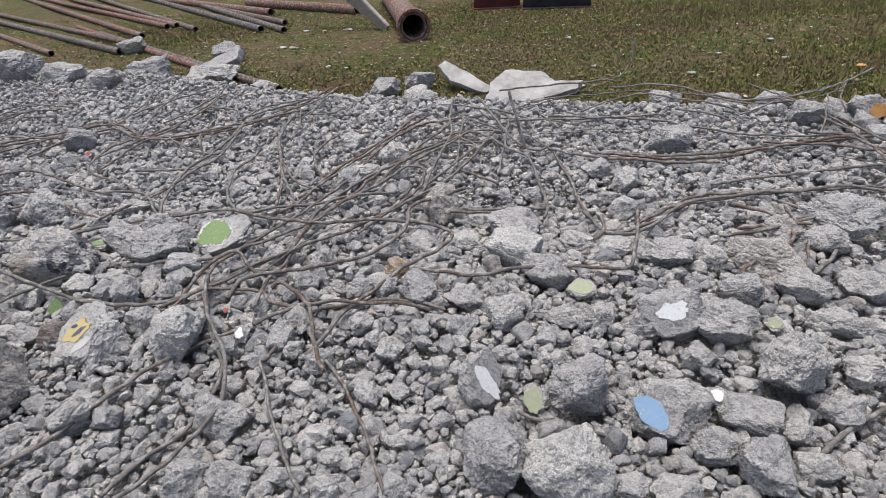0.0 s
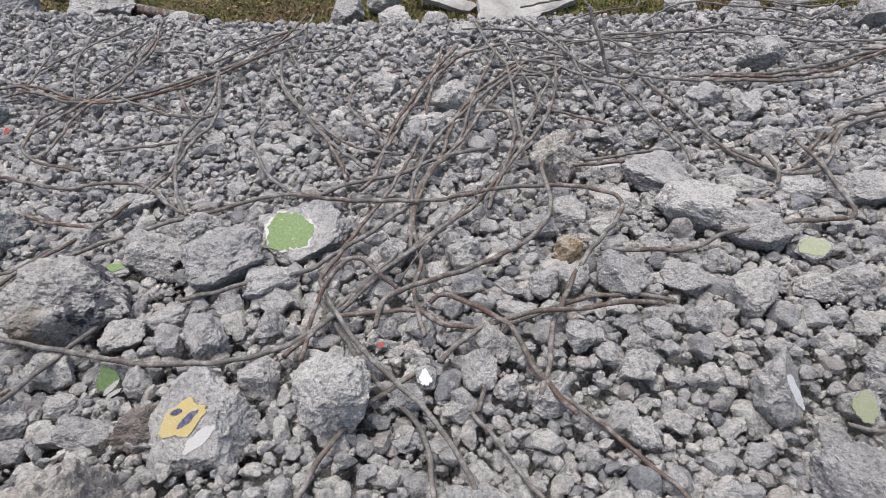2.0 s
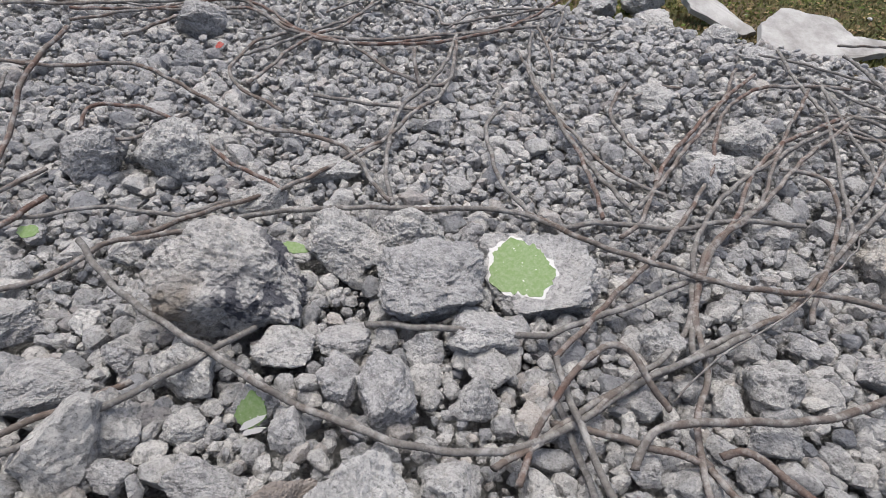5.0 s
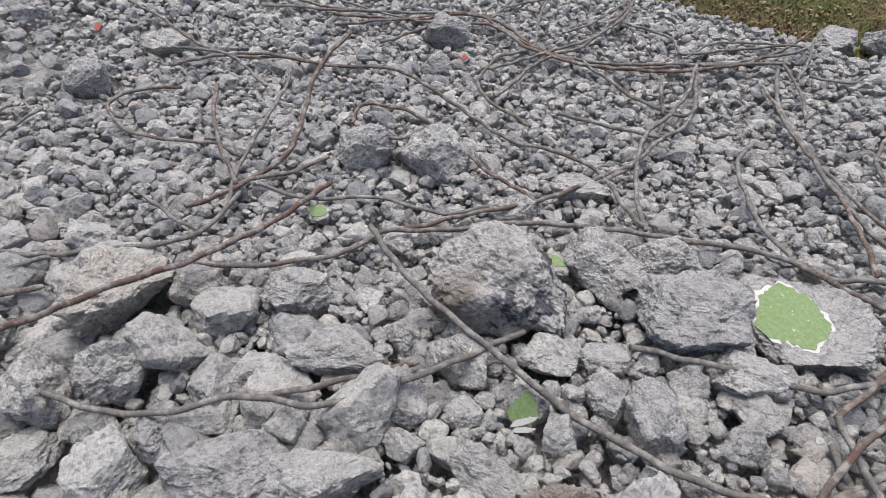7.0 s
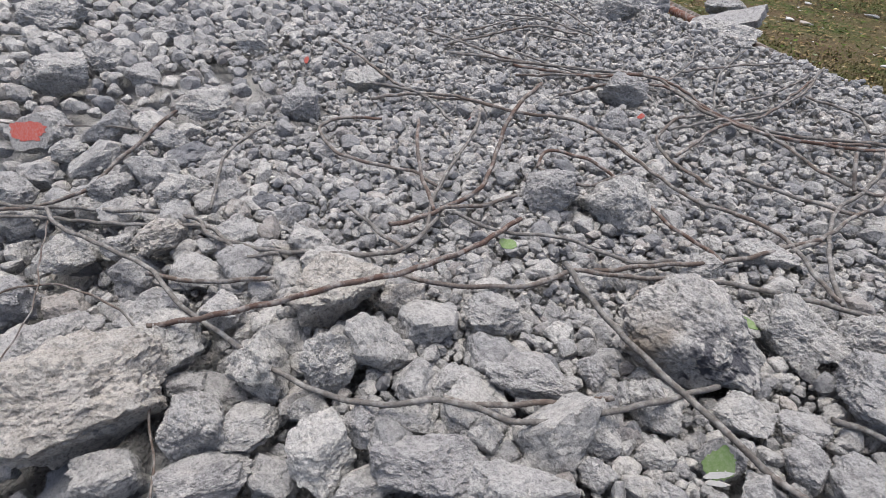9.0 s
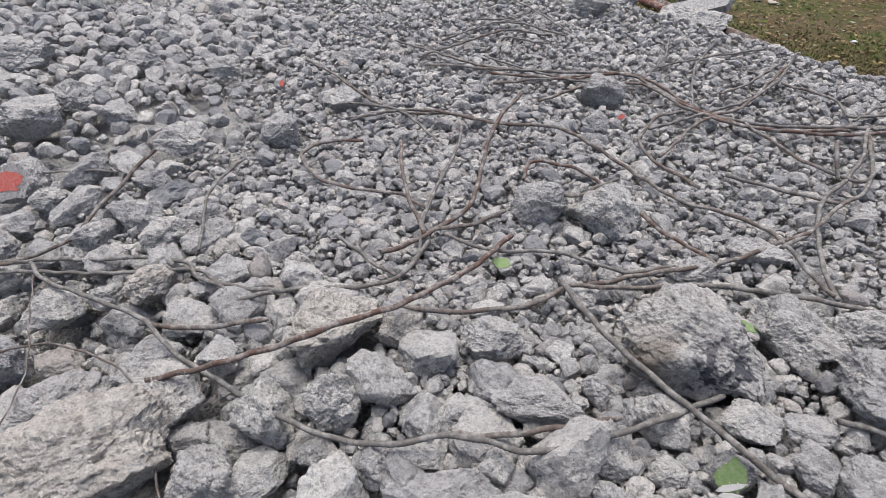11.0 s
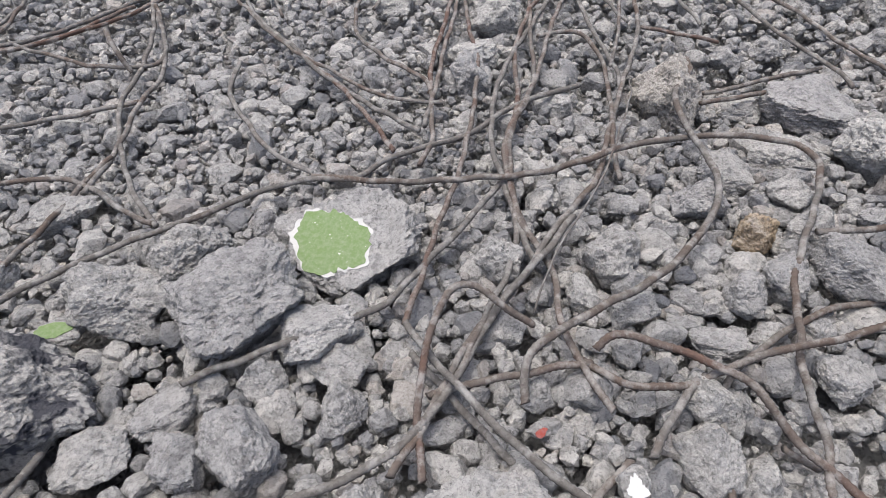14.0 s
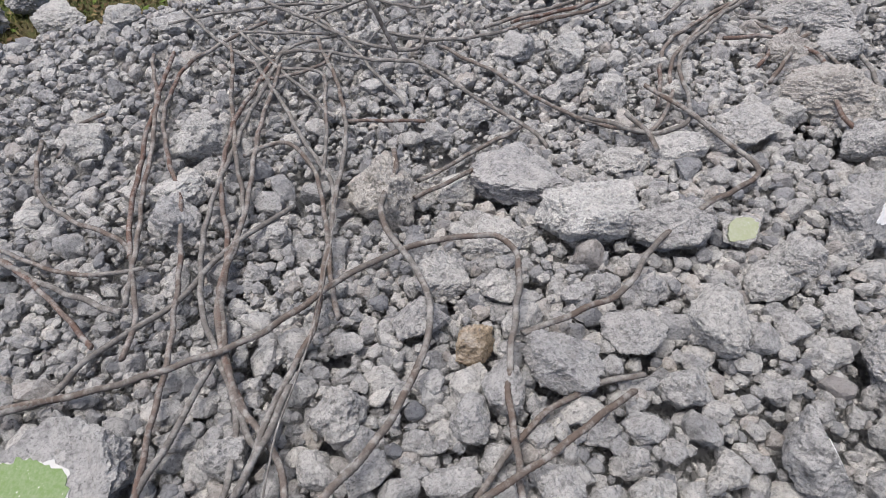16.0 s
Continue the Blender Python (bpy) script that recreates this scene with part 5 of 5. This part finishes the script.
long_pipe((-5.625, 6.464, -0.020), (-3.602, 5.032, -0.020), 0.030, True)
long_pipe((-6.601, 7.515, -0.020), (-2.812, 4.978, -0.020), 0.034, False)
long_pipe((-6.608, 7.837, -0.020), (-2.768, 5.253, -0.020), 0.030, False)
long_pipe((-6.688, 8.749, -0.020), (-3.117, 5.785, -0.020), 0.034, True)
long_pipe((-6.038, 8.575, -0.020), (-3.173, 6.351, -0.020), 0.032, True)
long_pipe((-5.549, 8.448, -0.020), (-3.077, 6.394, -0.020), 0.032, True)
long_pipe((-5.075, 8.321, -0.020), (-2.665, 6.084, -0.020), 0.030, False)
long_pipe((-4.085, 8.061, -0.020), (-1.803, 5.876, -0.020), 0.036, False)
long_pipe((-3.572, 7.923, -0.020), (-1.507, 5.772, -0.020), 0.034, False)
long_pipe((-2.286, 4.853, -0.020), (-0.594, 3.523, -0.020), 0.030, False)
long_pipe((-2.987, 5.374, -0.020), (-1.224, 3.962, -0.020), 0.026, True)
long_pipe((-3.472, 7.897, -0.020), (-2.176, 6.972, -0.020), 0.045, True)
long_pipe((-2.528, 6.985, -0.020), (-1.690, 6.240, -0.020), 0.034, False)
long_pipe((-2.022, 7.365, -0.020), (-1.031, 6.771, -0.020), 0.055, True)


def big_pipe(mouth, back):
    """A wide rusted pipe with a thick collar round its mouth."""
    mouth, back = Vector(mouth), Vector(back)
    ob = pipe(back, mouth, 0.115, PIPE_RUST, "", "wide_pipe")
    way = (back - mouth).normalized()
    collar = pipe(mouth + way * 0.10, mouth - way * 0.02, 0.145, PIPE_RUST, "thick rusted collar", "collar")
    collar.parent = ob
    for key in ("category", "group"):
        del collar[key]
    return tagged(ob, "wide heavily rusted steel pipe with a dark open mouth", "pipe")


big_pipe((-0.015, 5.125, 0.080), (-0.934, 7.736, 0.080))


def board(place, turn_, length, wide, narrow, thick):
    bm = bmesh.new()
    v = [bm.verts.new((x, y, z)) for x, w in ((0, narrow), (length, wide)) for y in (-w / 2, w / 2) for z in (0, thick)]
    for f in ((0, 1, 3, 2), (4, 6, 7, 5), (0, 4, 5, 1), (2, 3, 7, 6), (1, 5, 7, 3), (0, 2, 6, 4)):
        bm.faces.new([v[i] for i in f])
    bmesh.ops.recalc_face_normals(bm, faces=bm.faces)
    bmesh.ops.bevel(bm, geom=bm.edges[:], offset=0.006, segments=2, affect="EDGES")
    ob = part("timber_board", bm, WOOD, None)
    ob.matrix_world = pose(*place, *turn_)
    return tagged(ob, "weathered grey timber board leaning by the wide pipe", "board")


board((-0.425, 5.711, -0.045), (70, -38, 160), 1.3, 0.34, 0.10, 0.04)


def iron_beam(place, yaw, length, high, material, label):
    """An I-beam on the ground: two flanges and a web."""
    hub = new("iron_beam")
    hub.matrix_world = pose(*place, 0, 0, yaw)
    for name, z, w, h in (("flange", 0.012, 0.16, 0.024), ("web", high / 2, 0.02, high - 0.048), ("flange", high - 0.012, 0.16, 0.024)):
        bm = bmesh.new()
        bmesh.ops.create_cube(bm, size=1, matrix=Matrix.Translation((0, 0, z)) @ Matrix.Diagonal((length, w, h, 1)))
        bmesh.ops.bevel(bm, geom=bm.edges[:], offset=0.004, segments=1, affect="EDGES")
        part(name, bm, material, hub)
    return tagged(hub, label, "beam")


# plain beams stand in for a machine's underside and a dark structure
iron_beam((0.543, 6.771, -0.050), 4, 0.5, 0.26, MACHINE, "dark red painted iron beam on the grass, stand-in for a machine")
iron_beam((1.183, 6.611, -0.050), -3, 0.7, 0.30, BLACK, "black iron beam lying on the grass, stand-in for a dark structure")


# ---- grass, litter ----
def grass_blades(seed, count):
    rng = np.random.default_rng(seed)
    x, y = rng.uniform(-6, 5, count), rng.uniform(2.4, 7.5, count)
    thick = np.sin(1.7 * x + 0.6 * np.sin(2.1 * y)) + np.sin(2.3 * y + 1.1 * np.sin(1.3 * x)) + 0.35 * x
    keep = (y > edge(x) + 0.25) & (thick + rng.normal(0, 0.7, count) > -0.35)
    x, y = x[keep], y[keep]
    n = len(x)
    a, h, w = rng.uniform(0, 6.28, n), rng.uniform(0.008, 0.024, n) * (1 + 0.6 * smooth((x - 1.2) / 1.5)), rng.uniform(0.004, 0.008, n)
    lean, b = rng.uniform(0.2, 1.0, n) * h, rng.uniform(0, 6.28, n)
    base = np.stack([x, y, np.full(n, -0.047)], 1)
    side = np.stack([np.cos(a), np.sin(a), 0 * a], 1) * w[:, None]
    tip = base + np.stack([np.cos(b) * lean, np.sin(b) * lean, h], 1)
    v = np.stack([base - side, base + side, tip], 1).reshape(-1, 3)
    ob = new("grass", mesh_of("grass", v, np.arange(3 * n).reshape(n, 3), GRASS))
    return tagged(ob, "short thin green and dry grass", "grass", kind="stuff")


def leaf_litter(seed, count):
    """Dry leaves, stalks and crumbs that lie between the grass."""
    rng = np.random.default_rng(seed)
    x, y = rng.uniform(-6, 5, count), rng.uniform(2.4, 7.5, count)
    keep = y > edge(x) + 0.3
    x, y = x[keep], y[keep]
    n = len(x)
    a, s = rng.uniform(0, 6.28, n), rng.uniform(0.006, 0.022, n)
    w = s * rng.uniform(0.25, 0.6, n)
    u, v = np.stack([np.cos(a), np.sin(a)], 1) * s[:, None], np.stack([-np.sin(a), np.cos(a)], 1) * w[:, None]
    c = np.stack([x, y], 1)
    z = -0.040 + rng.uniform(0, 0.012, (n, 4))
    corners = np.stack([c - u, c - v, c + u, c + v], 1)
    verts = np.concatenate([corners, z[:, :, None]], 2).reshape(-1, 3)
    n_ = Nodes("dry litter")
    r = n_.node("ShaderNodeNewGeometry").outputs["Random Per Island"]
    col = n_.mix(n_.ramp(r, 0.0, 0.6), (0.10, 0.065, 0.035), (0.25, 0.19, 0.10))
    col = n_.mix(n_.ramp(r, 0.8, 0.82), col, (0.09, 0.13, 0.03))
    col = n_.mix(n_.ramp(r, 0.97, 0.98), col, (0.42, 0.41, 0.38))
    mat = n_.done(col, 0.9, gloss=0.1)
    ob = new("leaf_litter", mesh_of("leaf_litter", verts, np.arange(4 * n).reshape(n, 4), mat))
    return tagged(ob, "dry leaves and crumbs among the grass", "litter", kind="stuff")


grass_blades(71, 240000)
leaf_litter(72, 26000)


def scrap(place, size, yaw, material, label, category):
    """A small bent scrap lying on the grass."""
    rng = np.random.default_rng(int(abs(place[0] * 977 + yaw)))
    bm = bmesh.new()
    low, high = [], []
    for k in range(9):
        t = 2 * math.pi * k / 9
        r = size * rng.uniform(0.45, 1.0)
        z = 0.07 * size * math.cos(t * 2 + yaw)
        low.append(bm.verts.new((r * math.cos(t), 0.6 * r * math.sin(t), z + 0.006)))
        high.append(bm.verts.new((r * math.cos(t), 0.6 * r * math.sin(t), z + 0.012)))
    for k in range(9):
        m = (k + 1) % 9
        bm.faces.new((low[k], low[m], high[m], high[k]))
    top, under = bm.verts.new((0, 0, 0.014 + 0.1 * size)), bm.verts.new((0, 0, 0.006 + 0.1 * size))
    for k in range(9):
        m = (k + 1) % 9
        bm.faces.new((high[k], high[m], top)), bm.faces.new((low[m], low[k], under))
    ob = part("scrap", bm, material, None)
    ob.matrix_world = pose(*place, 5, 4, yaw)
    return tagged(ob, label, category, "scraps on the grass")


PAPER = "small crumpled off-white scrap lying in the grass"
scrap((-1.280, 5.791, -0.040), 0.046, 20, PLASTER, PAPER, "litter")
scrap((-1.073, 5.748, -0.040), 0.039, 80, YELLOW_PAINT, "small yellowish scrap lying in the grass", "litter")
scrap((-0.829, 5.770, -0.040), 0.058, 10, GREY, "small grey stone chip lying in the grass", "stone")
scrap((-1.188, 4.997, -0.040), 0.052, 40, PLASTER, PAPER, "litter")
scrap((-0.490, 4.215, -0.040), 0.029, 60, PLASTER, PAPER, "litter")
scrap((-0.324, 4.146, -0.040), 0.019, 15, PLASTER, PAPER, "litter")
scrap((1.468, 3.999, -0.040), 0.026, 70, PLASTER, PAPER, "litter")
scrap((1.296, 4.980, -0.040), 0.039, 30, PLASTER, PAPER, "litter")
scrap((2.039, 3.755, -0.040), 0.039, 5, GREY, "small grey stone chip lying in the grass", "stone")
scrap((2.734, 4.669, -0.040), 0.033, 12, PLASTER, PAPER, "litter")
scrap((2.670, 4.083, -0.040), 0.033, 33, WOOD, "small brown wooden splinter in the grass", "litter")
scrap((3.021, 3.829, -0.040), 0.046, 3, ORANGE, "small orange clay scrap in the grass", "litter")
scrap((2.299, 4.270, -0.040), 0.026, 8, PLASTER, PAPER, "litter")
scrap((0.453, 4.073, -0.040), 0.039, 8, GREY, "small grey stone chip lying in the grass", "stone")
scrap((-1.078, 4.965, -0.040), 0.052, 8, WOOD, "small dry wooden splinter in the grass", "litter")

# ---- gravel of crushed concrete between the chunks ----
FOOT = np.array(footprints)


def free_of_chunks(x, y, grow):
    """Which places lie outside the footprints of the chunks."""
    ok = np.ones(len(x), bool)
    for cx, cy, a, b, yaw, _ in FOOT:
        near = (np.abs(x - cx) < a + b) & (np.abs(y - cy) < a + b)
        dx, dy = x[near] - cx, y[near] - cy
        u, w = dx * math.cos(yaw) + dy * math.sin(yaw), dy * math.cos(yaw) - dx * math.sin(yaw)
        ok[np.flatnonzero(near)[(u / (a * grow)) ** 2 + (w / (b * grow)) ** 2 < 1]] = False
    return ok


def scatter(seed, count, x0, x1, y0, y1, small, large, grow, gap, in_hollow=1.0):
    """Places and sizes of stones that keep a distance from each other."""
    rng = np.random.default_rng(seed)
    x, y = rng.uniform(x0, x1, count), rng.uniform(y0, y1, count)
    s = small + (large - small) * rng.uniform(0, 1, count) ** 2.2
    keep = free_of_chunks(x, y, grow) & (y < edge(x) + 0.30 + rng.normal(0.0, 0.08, count))
    keep &= (hollow(x, y) < 0.4) | (rng.uniform(0, 1, count) < in_hollow)
    order = np.flatnonzero(keep)[np.argsort(-s[keep])]
    cell, taken, out = large, {}, []
    for i in order:
        cx, cy = int(x[i] // cell), int(y[i] // cell)
        clash = False
        for ax in (cx - 1, cx, cx + 1):
            for ay in (cy - 1, cy, cy + 1):
                for j in taken.get((ax, ay), ()):
                    if (x[i] - x[j]) ** 2 + (y[i] - y[j]) ** 2 < (gap * 0.5 * (s[i] + s[j])) ** 2:
                        clash = True
        if not clash:
            taken.setdefault((cx, cy), []).append(i)
            out.append(i)
    return x[out], y[out], s[out], rng


def stones(name, level, spots, sink, label):
    x, y, s, rng = spots
    allv, allf, start = [], [], 0
    for px, py, size in zip(x, y, s):
        v, f = FORMS[level][rng.integers(len(FORMS[level]))]
        scale = size / 2 * np.array([rng.uniform(0.85, 1.25), rng.uniform(0.7, 1.0), rng.uniform(0.6, 0.9)])
        m = np.array(Euler((rng.normal(0, 0.42), rng.normal(0, 0.42), rng.uniform(0, 6.28))).to_matrix())
        z = float(heap(px, py)) - 0.056 - 0.05 * float(hollow(px, py)) + size * sink + rng.uniform(-0.010, 0.012)
        allv.append((v * scale) @ m.T + (px, py, z))
        allf.append(f + start)
        start += len(v)
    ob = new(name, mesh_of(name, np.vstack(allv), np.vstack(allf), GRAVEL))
    return tagged(ob, label, "gravel", kind="stuff")


stones("medium_rubble", 3, scatter(11, 4200, -2.6, 2.4, 0.15, 2.0, 0.034, 0.066, 0.92, 0.80), 0.34, "fist-sized grey pieces of crushed concrete")
stones("large_rubble", 4, scatter(31, 900, -1.9, -0.3, 0.1, 0.95, 0.07, 0.13, 0.95, 0.85), 0.26, "large grey pieces of broken concrete in the hollow")
stones("near_gravel", 3, scatter(12, 5200, -1.5, 2.0, 0.25, 1.5, 0.028, 0.044, 0.86, 0.68, 0.6), 0.50, "grey crushed concrete gravel")
stones("fine_gravel", 1, scatter(20, 20000, -1.6, 2.1, 0.25, 1.7, 0.018, 0.031, 0.9, 0.62, 0.5), 0.62, "fine grey crushed concrete gravel")
stones("left_rubble", 2, scatter(16, 6000, -5.0, -2.3, 0.0, 2.2, 0.028, 0.085, 0.9, 0.7), 0.36, "grey crushed concrete of all sizes")
stones("far_rubble", 2, scatter(13, 9500, -3.4, 3.4, 1.75, 2.75, 0.018, 0.050, 0.9, 0.70), 0.30, "grey crushed concrete further off")
stones("far_rubble", 1, scatter(21, 14000, -5.2, 4.0, 2.7, 4.9, 0.020, 0.054, 0.9, 0.72), 0.30, "grey crushed concrete at the far edge")
stones("far_rubble", 1, scatter(22, 3000, -5.2, -3.3, 1.8, 2.8, 0.024, 0.062, 0.9, 0.75), 0.36, "grey crushed concrete at the side")
stones("far_gravel", 1, scatter(14, 36000, -3.6, 3.2, 1.4, 3.4, 0.013, 0.030, 0.9, 0.7), 0.75, "fine grey crushed concrete")
stones("grit", 1, scatter(15, 22000, -1.8, 2.2, 0.3, 2.0, 0.010, 0.022, 0.85, 0.6, 0.4), 0.9, "concrete grit between the stones")
stones("outer_rubble", 1, scatter(17, 9000, -7.6, 6.6, -2.2, 0.2, 0.05, 0.13, 0.9, 0.8), 0.3, "grey rubble on the near side of the heap")
stones("outer_rubble", 1, scatter(18, 5000, 2.35, 6.6, 0.2, 2.6, 0.05, 0.12, 0.9, 0.8), 0.3, "grey rubble at the side of the heap")
stones("outer_rubble", 1, scatter(19, 4000, -7.6, -4.9, 0.2, 5.6, 0.05, 0.12, 0.9, 0.8), 0.3, "grey rubble at the side of the heap")
